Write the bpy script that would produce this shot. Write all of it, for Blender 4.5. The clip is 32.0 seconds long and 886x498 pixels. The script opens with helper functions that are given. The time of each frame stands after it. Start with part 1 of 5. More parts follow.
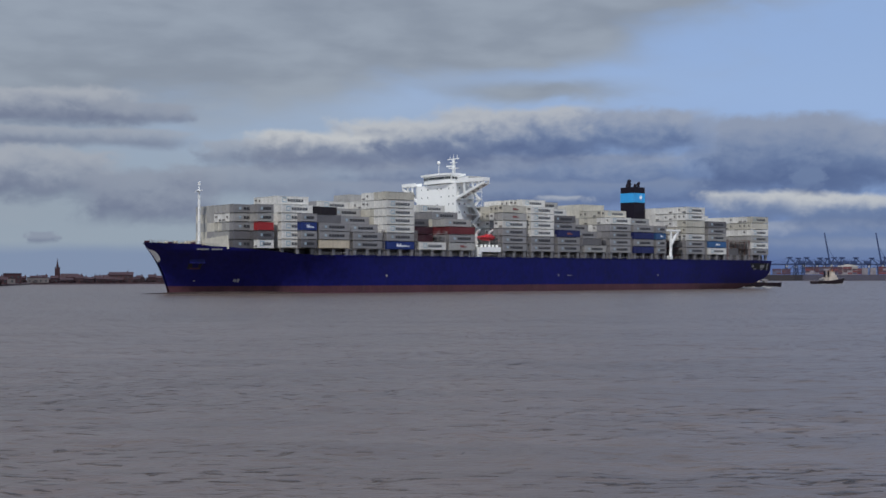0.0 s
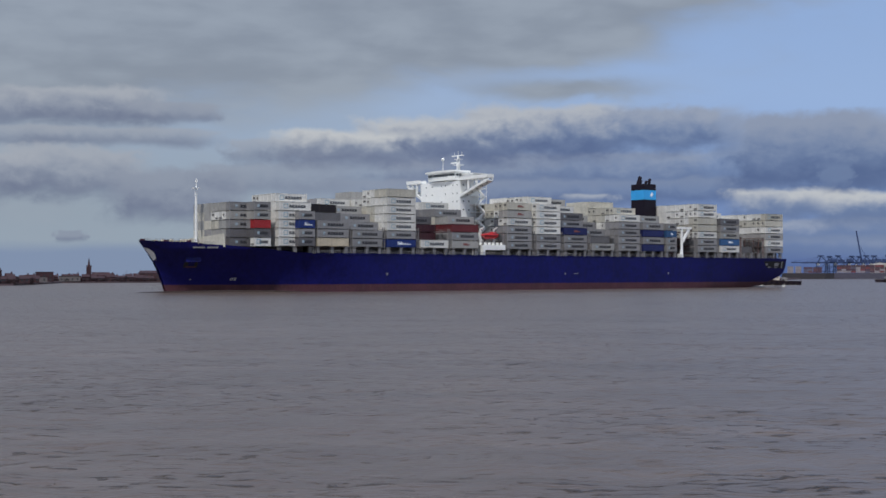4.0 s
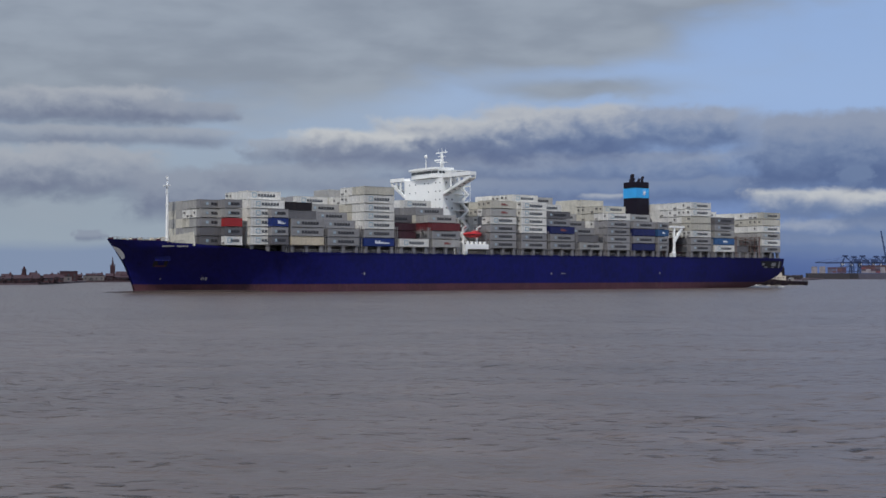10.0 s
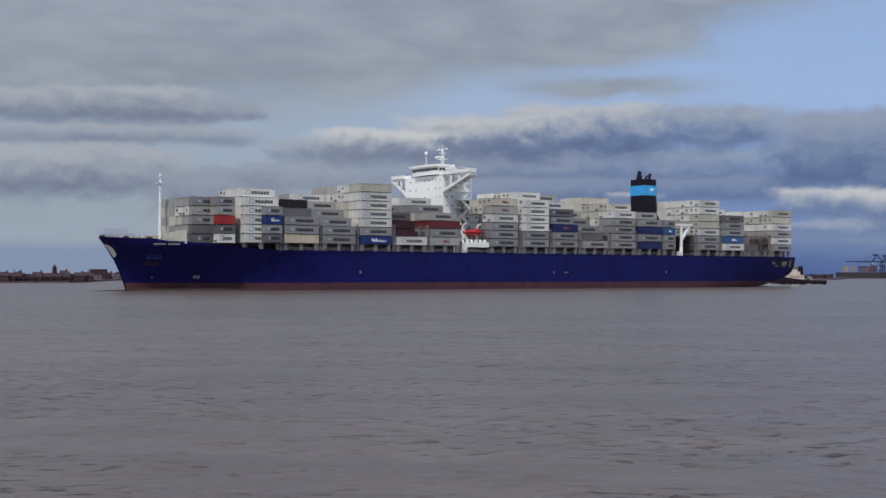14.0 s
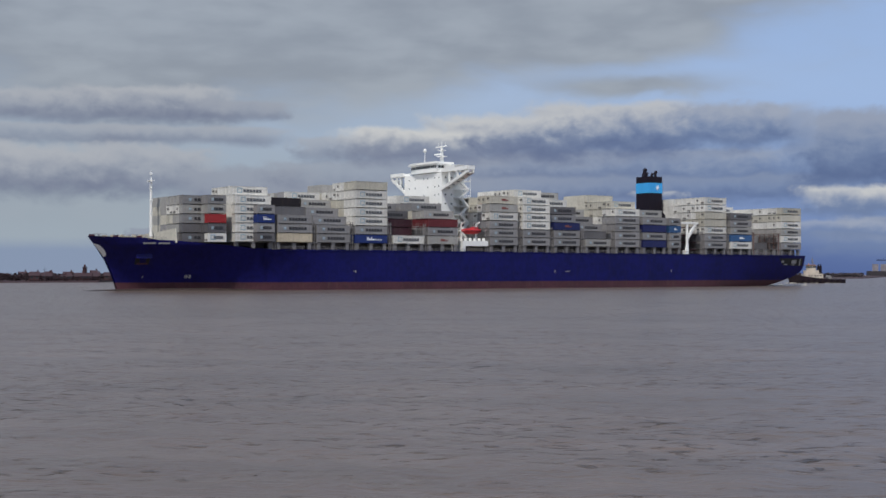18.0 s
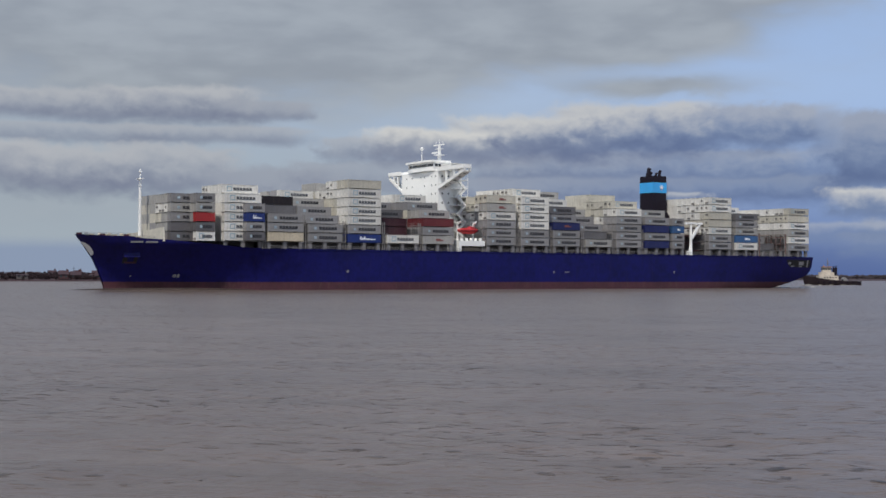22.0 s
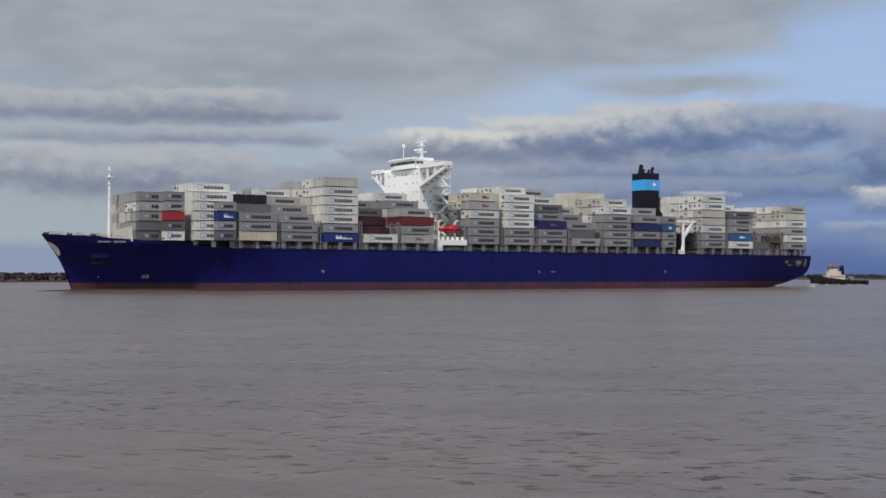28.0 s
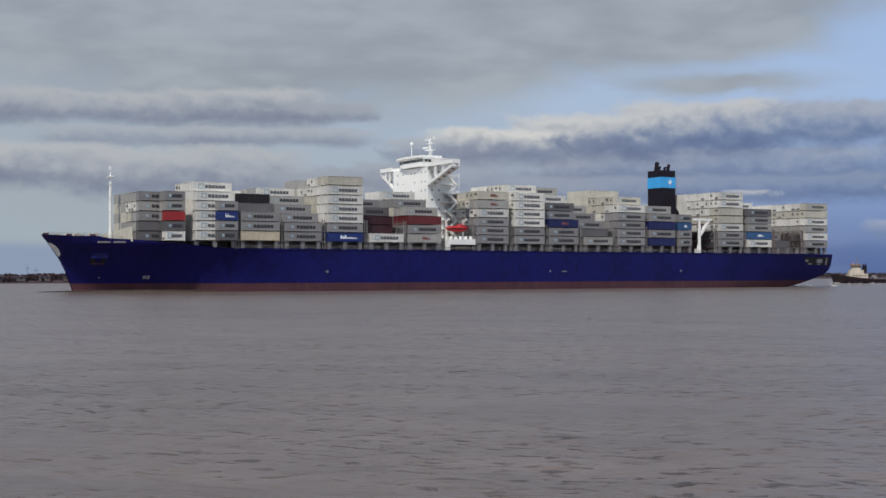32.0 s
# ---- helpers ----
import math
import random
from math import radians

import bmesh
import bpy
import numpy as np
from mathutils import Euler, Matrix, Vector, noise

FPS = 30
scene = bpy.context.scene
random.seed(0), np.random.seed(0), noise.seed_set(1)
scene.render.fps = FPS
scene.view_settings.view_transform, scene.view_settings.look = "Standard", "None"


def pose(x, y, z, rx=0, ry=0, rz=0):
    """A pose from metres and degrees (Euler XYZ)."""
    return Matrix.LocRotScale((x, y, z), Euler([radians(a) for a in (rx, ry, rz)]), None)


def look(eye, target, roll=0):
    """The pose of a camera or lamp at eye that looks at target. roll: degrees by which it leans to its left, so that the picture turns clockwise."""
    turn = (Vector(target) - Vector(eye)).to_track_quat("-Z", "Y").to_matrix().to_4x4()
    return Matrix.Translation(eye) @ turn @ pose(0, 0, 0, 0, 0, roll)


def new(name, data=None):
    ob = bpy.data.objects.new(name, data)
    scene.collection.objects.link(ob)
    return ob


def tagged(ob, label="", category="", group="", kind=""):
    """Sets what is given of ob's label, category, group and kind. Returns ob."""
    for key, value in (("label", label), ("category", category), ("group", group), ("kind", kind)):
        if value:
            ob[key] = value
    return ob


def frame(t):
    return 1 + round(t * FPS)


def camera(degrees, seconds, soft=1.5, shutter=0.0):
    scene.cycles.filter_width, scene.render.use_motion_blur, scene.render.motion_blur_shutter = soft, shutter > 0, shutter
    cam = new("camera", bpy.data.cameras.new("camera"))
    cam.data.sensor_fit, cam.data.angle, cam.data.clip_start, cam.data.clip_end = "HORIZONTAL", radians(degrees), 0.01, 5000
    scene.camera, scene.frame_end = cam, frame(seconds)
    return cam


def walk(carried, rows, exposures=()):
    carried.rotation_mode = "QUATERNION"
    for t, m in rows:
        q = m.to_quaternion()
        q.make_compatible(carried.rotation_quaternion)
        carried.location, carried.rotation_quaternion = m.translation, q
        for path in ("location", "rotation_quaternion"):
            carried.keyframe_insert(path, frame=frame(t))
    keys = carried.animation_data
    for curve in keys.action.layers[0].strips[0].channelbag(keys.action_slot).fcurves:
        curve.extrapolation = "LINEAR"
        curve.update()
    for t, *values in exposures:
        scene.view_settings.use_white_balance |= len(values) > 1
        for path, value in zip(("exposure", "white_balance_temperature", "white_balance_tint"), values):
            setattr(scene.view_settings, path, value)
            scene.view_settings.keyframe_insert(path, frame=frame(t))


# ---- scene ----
CAM_H = 5.15
FOV = 37.93
AIM = [
    (0.0, 2.279, 1.273, -0.089),
    (0.5, 2.527, 1.264, -0.084),
    (1.0, 2.752, 1.247, -0.149),
    (1.5, 2.988, 1.194, -0.234),
    (2.0, 3.108, 1.160, -0.316),
    (2.5, 3.113, 1.135, -0.148),
    (3.0, 3.212, 1.163, -0.256),
    (3.5, 3.376, 1.189, -0.178),
    (5.5, 3.979, 1.246, -0.111),
    (6.0, 4.011, 1.260, -0.067),
    (6.5, 4.092, 1.269, -0.179),
    (7.0, 4.190, 1.272, -0.201),
    (7.5, 4.282, 1.262, -0.057),
    (8.0, 4.303, 1.264, -0.053),
    (8.5, 4.372, 1.253, 0.001),
    (9.0, 4.365, 1.256, -0.002),
    (9.5, 4.491, 1.214, 0.069),
    (10.0, 4.559, 1.193, -0.035),
    (10.5, 4.615, 1.202, -0.059),
    (11.0, 4.703, 1.202, 0.109),
    (11.5, 4.775, 1.184, 0.031),
    (12.0, 5.084, 1.141, 0.078),
    (12.5, 5.419, 1.113, 0.039),
    (13.0, 5.542, 1.124, -0.033),
    (13.5, 5.656, 1.131, -0.010),
    (14.0, 5.797, 1.132, 0.036),
    (14.5, 5.960, 1.133, 0.113),
    (16.5, 6.682, 1.134, 0.123),
    (17.0, 6.872, 1.127, 0.078),
    (17.5, 6.936, 1.105, -0.020),
    (18.0, 7.031, 1.098, -0.038),
    (18.5, 7.122, 1.082, 0.021),
    (19.0, 7.145, 1.082, 0.131),
    (19.5, 7.225, 1.102, 0.098),
    (20.0, 7.327, 1.108, 0.186),
    (20.5, 7.487, 1.131, 0.274),
    (21.0, 7.841, 1.150, 0.145),
    (21.5, 8.122, 1.121, 0.267),
    (22.0, 8.225, 1.113, 0.196),
    (22.5, 8.363, 1.117, 0.198),
    (23.0, 8.480, 1.120, 0.156),
    (23.5, 8.586, 1.115, 0.028),
    (24.0, 8.760, 1.100, 0.003),
    (24.5, 8.839, 1.071, 0.073),
    (25.0, 8.909, 1.084, 0.047),
    (25.5, 9.061, 1.087, 0.135),
    (27.5, 9.470, 1.120, 0.080),
    (28.0, 9.551, 1.113, 0.068),
    (28.5, 9.666, 1.122, 0.162),
    (29.0, 9.952, 1.146, -0.126),
    (29.5, 10.426, 1.138, -0.400),
    (30.0, 10.796, 1.135, -0.359),
    (30.5, 11.070, 1.159, -0.257),
    (31.0, 11.268, 1.134, -0.267),
    (31.5, 11.389, 1.123, -0.127),
    (32.0, 11.428, 1.108, -0.081),
]
SHIP_TRACK = [
    (0.0, -112.63, 411.87, 41.636),
    (4.0, -121.89, 404.38, 41.514),
    (8.0, -131.18, 396.57, 41.448),
    (12.0, -140.49, 388.45, 41.438),
    (16.0, -149.82, 380.01, 41.485),
    (20.0, -159.19, 371.25, 41.587),
    (24.0, -168.58, 362.19, 41.746),
    (28.0, -177.99, 352.80, 41.962),
    (32.0, -187.44, 343.10, 42.233),
]


def aim(yaw, pitch, roll):
    """The hand-held camera on the shore, turned left by yaw and up by pitch."""
    return pose(0, 0, CAM_H, 90 + pitch, 0, yaw) @ pose(0, 0, 0, 0, 0, roll)


cam = camera(FOV, 32.0, soft=1.6)
walk(cam, [(t, aim(a, b, c)) for t, a, b, c in AIM], [(0, -0.18, 6030, 11), (11, -0.16, 6080, 11), (20, -0.02, 6330, 11), (26, 0.04, 6430, 10), (32, 0.04, 6430, 10)])

# ---- world and light ----
SUN_DIR = Vector((-0.10, -0.50, 0.86)).normalized()


class Nodes:
    """Short hand for building node trees."""

    def __init__(self, tree):
        self.tree = tree

    def add(self, kind):
        return self.tree.nodes.new(kind)

    def put(self, node, slot, value):
        if isinstance(value, bpy.types.NodeSocket):
            self.tree.links.new(value, node.inputs[slot])
        elif value is not None:
            node.inputs[slot].default_value = value

    def math(self, op, a, b=None, c=None, clamp=False):
        node = self.add("ShaderNodeMath")
        node.operation, node.use_clamp = op, clamp
        for i, v in enumerate((a, b, c)):
            self.put(node, i, v)
        return node.outputs[0]

    def vec(self, op, a, b=None, out=0):
        node = self.add("ShaderNodeVectorMath")
        node.operation = op
        self.put(node, 0, a)
        self.put(node, 1, b)
        return node.outputs[out]

    def noise(self, vector, scale, detail=4.0, rough=0.55, distort=0.0):
        node = self.add("ShaderNodeTexNoise")
        for slot, v in (("Vector", vector), ("Scale", scale), ("Detail", detail), ("Roughness", rough), ("Distortion", distort)):
            self.put(node, slot, v)
        return node.outputs["Fac"]

    def ramp(self, value, low, high, a=0.0, b=1.0):
        node = self.add("ShaderNodeMapRange")
        node.interpolation_type, node.clamp = "SMOOTHSTEP", True
        for slot, v in enumerate((value, low, high, a, b)):
            self.put(node, slot, v)
        return node.outputs[0]

    def mix(self, fac, a, b):
        node = self.add("ShaderNodeMix")
        node.data_type = "RGBA"
        self.put(node, 0, fac)
        self.put(node, 6, a)
        self.put(node, 7, b)
        return node.outputs[2]


# Cloud bodies, far ones first: azimuth to the left, half width, base and top elevation (degrees), cover, sunlit gain, lift of the shaded side.
BODIES = [
    (32.1, 3.3, 6.47, 7.86, 0.85, 0.35, 0.20),
    (26.1, 4.1, 6.52, 7.86, 0.90, 0.42, 0.10),
    (19.6, 3.4, 6.57, 8.13, 0.95, 0.48, 0.00),
    (15.8, 2.1, 6.74, 7.56, 0.85, 0.15, 0.10),
    (24.3, 4.0, 5.59, 6.39, 0.70, 0.30, 0.30),
    (17.9, 4.1, 5.67, 6.44, 0.75, 0.30, 0.20),
    (32.9, 3.2, 3.67, 5.62, 0.90, 0.60, 0.20),
    (28.2, 2.9, 3.72, 5.52, 0.95, 0.48, 0.05),
    (24.0, 2.7, 3.37, 5.47, 0.95, 0.45, 0.00),
    (19.7, 2.8, 3.42, 5.52, 0.90, 0.40, 0.00),
    (15.6, 2.9, 2.49, 4.70, 0.90, 0.05, 0.00),
    (11.3, 3.6, 3.65, 5.00, 0.75, 0.10, 0.30),
    (12.2, 1.4, 5.00, 6.05, 0.75, 0.30, 0.30),
    (-0.5, 8.8, 3.85, 5.50, 0.90, 0.30, 0.10),
    (-1.1, 10.4, 3.10, 4.30, 0.85, 0.12, 0.00),
    (-5.5, 3.5, 5.40, 7.29, 0.95, 0.40, 0.10),
    (-0.2, 3.5, 5.15, 7.52, 1.00, 0.75, 0.00),
    (4.4, 3.4, 5.00, 7.07, 1.00, 0.85, 0.00),
    (8.6, 3.0, 4.90, 6.42, 1.00, 1.00, 0.25),
    (-17.9, 4.6, 3.70, 6.57, 0.95, 0.35, 0.00),
    (-11.7, 3.4, 3.65, 6.92, 0.97, 0.30, 0.00),
    (-13.1, 0.7, 3.40, 4.70, 0.80, 0.00, 0.00),
    (-2.5, 1.1, 3.10, 3.60, 0.75, 0.70, 0.60),
    (-12.0, 3.0, 0.85, 1.75, 0.60, 0.40, 0.90),
    (-17.0, 3.0, 0.75, 1.70, 0.60, 0.45, 0.90),
    (-13.4, 3.4, 1.45, 2.50, 0.75, 0.55, 0.85),
    (-9.2, 1.9, 1.35, 2.30, 0.65, 0.45, 0.85),
    (-18.6, 2.6, 1.50, 2.40, 0.70, 0.50, 0.85),
    (-10.7, 2.1, 2.45, 3.72, 0.95, 1.00, 0.60),
    (-14.3, 2.2, 2.05, 3.55, 0.95, 1.00, 0.60),
    (-18.0, 2.4, 2.19, 3.45, 0.80, 0.80, 0.40),
    (20.1, 0.7, 1.54, 1.99, 0.85, 0.00, 0.10),
]
VEIL = [
    (24.0, 11.0, 14.0, 3.0, 1.3), (7.0, 11.6, 10.0, 2.0, 1.1), (-1.5, 8.2, 4.2, 0.42, 0.95), (14.0, 9.2, 8.0, 1.1, 0.9), (-1.0, 10.9, 5.0, 1.3, 1.0), (-7.0, 12.3, 6.0, 1.1, 1.0), (3.0, 9.7, 6.0, 0.8, 0.5), (20.0, 7.2, 12.0, 1.6, 0.5), (25.0, 3.0, 9.0, 1.2, 0.35),
]


def sky_colour(n, way):
    """Cloudy sky for a direction: blue sky, a high grey veil, cloud bodies lit along their tops."""
    split = n.add("ShaderNodeSeparateXYZ")
    n.put(split, 0, way)
    az = n.math("DEGREES", n.math("ARCTAN2", n.math("MULTIPLY", split.outputs[0], -1.0), split.outputs[1]))
    el = n.math("DEGREES", n.math("ARCSINE", split.outputs[2]))
    mid = lambda v, k: n.math("MULTIPLY", n.math("SUBTRACT", v, 0.5), k)

    def plane(stretch, height):
        node = n.add("ShaderNodeCombineXYZ")
        n.put(node, 0, n.math("MULTIPLY", az, stretch))
        n.put(node, 1, height)
        return node.outputs[0]

    wisp = n.noise(plane(0.40, el), 0.40, 5.0, 0.5, 0.3)
    streak = n.noise(plane(0.30, el), 1.3, 3.0, 0.45)

    def gather(rows, place):
        total = None
        for a, e, w, h, weight in rows:
            off = n.vec("MULTIPLY", n.vec("SUBTRACT", place, (a, e, 0)), (1 / w, 1 / h, 0))
            lump = n.math("MULTIPLY", n.math("EXPONENT", n.math("MULTIPLY", n.vec("DOT_PRODUCT", off, off, 1), -1.0)), weight)
            total = lump if total is None else n.math("ADD", total, lump)
        return total

    def bodies(colour):
        """Cloud banks laid over one another: feathered edges, patchy sunlit tops, soft blue-grey bases."""
        heap = n.noise(plane(0.42, el), 0.62, 2.0, 0.5)
        puff = n.noise(plane(0.75, n.math("ADD", el, 7.3)), 1.5, 3.0, 0.55, 0.3)
        fleck = n.noise(plane(0.85, n.math("ADD", el, 3.1)), 2.6, 3.0, 0.50, 0.2)
        glint = n.noise(plane(0.50, n.math("ADD", el, 11.7)), 0.95, 3.0, 0.55, 0.4)
        swell = n.math("ADD", mid(heap, 1.1), n.math("ADD", mid(puff, 0.70), mid(fleck, 0.24)))
        ragged = n.math("ADD", mid(glint, 1.3), mid(fleck, 0.35))
        patchy = n.math("ADD", mid(glint, 1.5), n.math("ADD", mid(puff, 0.8), mid(fleck, 0.28)))
        east = n.math("ADD", az, n.math("ADD", mid(puff, 1.6), mid(fleck, 0.9)))
        shade = n.mix(n.ramp(az, -6.0, 14.0), (0.112, 0.158, 0.288, 1), (0.182, 0.208, 0.285, 1))
        grey = n.mix(n.ramp(az, -6.0, 14.0), (0.185, 0.245, 0.380, 1), (0.295, 0.325, 0.385, 1))
        cream = (0.60, 0.60, 0.58, 1)
        for c, w, low, top, cover, gain, lift in BODIES:
            h = top - low
            k = min(h, 1.9)
            crest = n.ramp(n.math("MULTIPLY_ADD", swell, 0.42 * k, el), top + 0.10 * k, top - 0.14 * k)
            foot = n.ramp(n.math("MULTIPLY_ADD", ragged, 0.45 * k, el), low - 0.25 * k, low + 0.30 * k)
            wide = n.ramp(n.math("ABSOLUTE", n.math("SUBTRACT", east, c)), w * 1.22, w * 0.66)
            body = n.math("MULTIPLY", n.math("MULTIPLY", wide, cover), n.math("MULTIPLY", crest, foot))
            rise = n.math("ADD", n.math("MULTIPLY_ADD", n.math("MULTIPLY_ADD", swell, 0.42 * k, el), 1 / h, -low / h), n.math("MULTIPLY", patchy, 0.32))
            flank = n.mix(n.ramp(rise, 0.05, 0.62, lift, 1.0), shade, grey)
            lit = n.mix(n.ramp(rise, 0.34, 0.95, 0.0, gain), flank, cream)
            colour = n.mix(body, colour, lit)
        return colour

    air = n.add("ShaderNodeTexSky")
    air.sky_type, air.sun_disc = "NISHITA", False
    air.sun_elevation, air.sun_rotation = math.asin(SUN_DIR.z), math.atan2(SUN_DIR.x, SUN_DIR.y)
    clear = n.mix(0.6, n.vec("MULTIPLY", air.outputs[0], (0.10, 0.10, 0.11)), (0.50, 0.68, 0.98, 1))
    pale = n.math("MULTIPLY", n.ramp(az, -12.0, 6.0, 0.25, 1.0), n.ramp(el, 11.5, 7.0))
    blue = n.mix(n.math("MULTIPLY", pale, 0.62), clear, (0.44, 0.535, 0.655, 1))
    side = n.ramp(az, -9.0, 9.0)
    low = n.mix(side, (0.092, 0.142, 0.320, 1), (0.255, 0.315, 0.425, 1))
    haze = n.mix(n.ramp(n.math("ADD", el, mid(streak, 0.3)), 1.0, 1.65), low, n.mix(side, (0.118, 0.178, 0.375, 1), (0.35, 0.405, 0.45, 1)))
    colour = n.mix(n.ramp(n.math("ADD", el, n.math("MULTIPLY", az, -0.12)), 0.5, 9.5), haze, blue)
    beyond = n.math("MULTIPLY", n.ramp(n.math("ABSOLUTE", n.math("SUBTRACT", az, 5.0)), 26.0, 50.0), n.ramp(wisp, 0.35, 0.62))
    high = n.math("MULTIPLY", n.ramp(el, 13.0, 22.0), n.ramp(wisp, 0.38, 0.6))
    spread = n.add("ShaderNodeCombineXYZ")
    n.put(spread, 0, az)
    n.put(spread, 1, n.math("ADD", el, mid(wisp, 2.0)))
    veil = n.math("ADD", n.math("ADD", gather(VEIL, spread.outputs[0]), n.math("MULTIPLY", n.math("ADD", beyond, high), 0.8)), n.math("ADD", mid(wisp, 0.8), mid(streak, 0.35)))
    grey = n.mix(n.ramp(n.math("ADD", n.math("MULTIPLY", wisp, 0.6), n.math("MULTIPLY", streak, 0.4)), 0.34, 0.66), (0.285, 0.315, 0.352, 1), (0.36, 0.395, 0.430, 1))
    colour = n.mix(n.ramp(veil, 0.0, 1.05, 0.0, 0.93), colour, grey)
    return bodies(colour)


world = bpy.data.worlds.new("sky")
world.use_nodes = True
scene.world = world
n = Nodes(world.node_tree)
world.node_tree.nodes.clear()
coord = n.add("ShaderNodeTexCoord")
back = n.add("ShaderNodeBackground")
n.put(back, 0, sky_colour(n, coord.outputs["Generated"]))
n.put(back, 1, 1.0)
out = n.add("ShaderNodeOutputWorld")
world.node_tree.links.new(back.outputs[0], out.inputs[0])

sun = new("sun", bpy.data.lights.new("sun", "SUN"))
sun.data.energy, sun.data.angle, sun.data.color = 3.35, radians(3.0), (1.0, 0.95, 0.86)
sun.matrix_world = look((0, 0, 0), -SUN_DIR)

# ---- materials ----


def paint(name, colour, rough=0.5, metal=0.0, vary=0.12, grain=0.6, stain=0.0, bump=0.0, each=0.0, gloss=0.5):
    """A painted or plain surface with variation at two scales."""
    m = bpy.data.materials.new(name)
    m.use_nodes = True
    k = Nodes(m.node_tree)
    bsdf = m.node_tree.nodes["Principled BSDF"]
    c = k.add("ShaderNodeTexCoord").outputs["Object"]
    fine, broad = k.noise(c, grain * 4, 5.0), k.noise(c, grain * 0.5, 4.0)
    tone = k.math("ADD", k.math("MULTIPLY", fine, 0.5), k.math("MULTIPLY", broad, 0.5))
    dark = [v * (1 - vary * 1.6) for v in colour] + [1]
    light = [min(1, v * (1 + vary * 1.6)) for v in colour] + [1]
    col = k.mix(k.ramp(tone, 0.3, 0.7), dark, light)
    if stain:
        streak = k.add("ShaderNodeMapping")
        k.put(streak, 0, c)
        k.put(streak, 3, (1.3, 1.3, 0.12))
        col = k.mix(k.ramp(k.noise(streak.outputs[0], 1.2, 5.0), 0.52, 0.75, 0.0, stain), col, (0.12, 0.085, 0.06, 1))
    if each:
        info = k.add("ShaderNodeObjectInfo")
        h = k.add("ShaderNodeHueSaturation")
        k.put(h, "Value", k.ramp(info.outputs["Random"], 0.0, 1.0, 1 - each, 1 + each))
        k.put(h, "Color", col)
        col = h.outputs[0]
    k.put(bsdf, "Base Color", col)
    k.put(bsdf, "Roughness", k.ramp(fine, 0.2, 0.8, max(0.02, rough - 0.08), min(1, rough + 0.08)))
    k.put(bsdf, "Metallic", metal)
    k.put(bsdf, "Specular IOR Level", gloss)
    if bump:
        b = k.add("ShaderNodeBump")
        k.put(b, "Strength", 0.4)
        k.put(b, "Distance", bump)
        k.put(b, "Height", fine)
        k.put(bsdf, "Normal", b.outputs[0])
    return m


def glow(name, way_of):
    m = bpy.data.materials.new(name)
    m.use_nodes = True
    m.node_tree.nodes.clear()
    k = Nodes(m.node_tree)
    e = k.add("ShaderNodeEmission")
    k.put(e, 0, sky_colour(k, way_of(k)))
    o = k.add("ShaderNodeOutputMaterial")
    m.node_tree.links.new(e.outputs[0], o.inputs[0])
    return m


def water_material():
    m = bpy.data.materials.new("river_water")
    m.use_nodes = True
    k = Nodes(m.node_tree)
    bsdf = m.node_tree.nodes["Principled BSDF"]
    c = k.add("ShaderNodeTexCoord").outputs["Object"]
    turn = k.add("ShaderNodeMapping")
    k.put(turn, 0, c)
    k.put(turn, 2, (0, 0, radians(15)))
    k.put(turn, 3, (0.36, 1.0, 1.0))
    w1 = k.noise(turn.outputs[0], 0.50, 3.0, 0.55, 0.5)
    w2 = k.noise(turn.outputs[0], 2.6, 3.0, 0.55, 0.4)
    gust = k.ramp(k.noise(turn.outputs[0], 0.12, 3.0), 0.36, 0.64)
    w3 = k.math("MULTIPLY", k.ramp(k.noise(turn.outputs[0], 3.0, 4.0, 0.55, 0.4), 0.57, 0.80), gust)
    patch = k.math("ADD", k.math("MULTIPLY", k.noise(turn.outputs[0], 0.03, 3.0), 0.5), k.math("MULTIPLY", k.noise(turn.outputs[0], 0.22, 4.0), 0.5))
    col = k.mix(k.ramp(patch, 0.35, 0.65), (0.098, 0.074, 0.062, 1), (0.136, 0.103, 0.087, 1))
    k.put(bsdf, "Base Color", col)
    k.put(bsdf, "Roughness", 0.30)
    k.put(bsdf, "IOR", 1.33)
    k.put(bsdf, "Specular IOR Level", 0.36)
    b = k.add("ShaderNodeBump")
    k.put(b, "Strength", 1.0)
    k.put(b, "Distance", 1.0)
    k.put(b, "Height", k.math("ADD", k.math("MULTIPLY", w1, 0.27), k.math("ADD", k.math("MULTIPLY", w2, 0.07), k.math("MULTIPLY", w3, 0.85))))
    k.put(bsdf, "Normal", b.outputs[0])
    return m


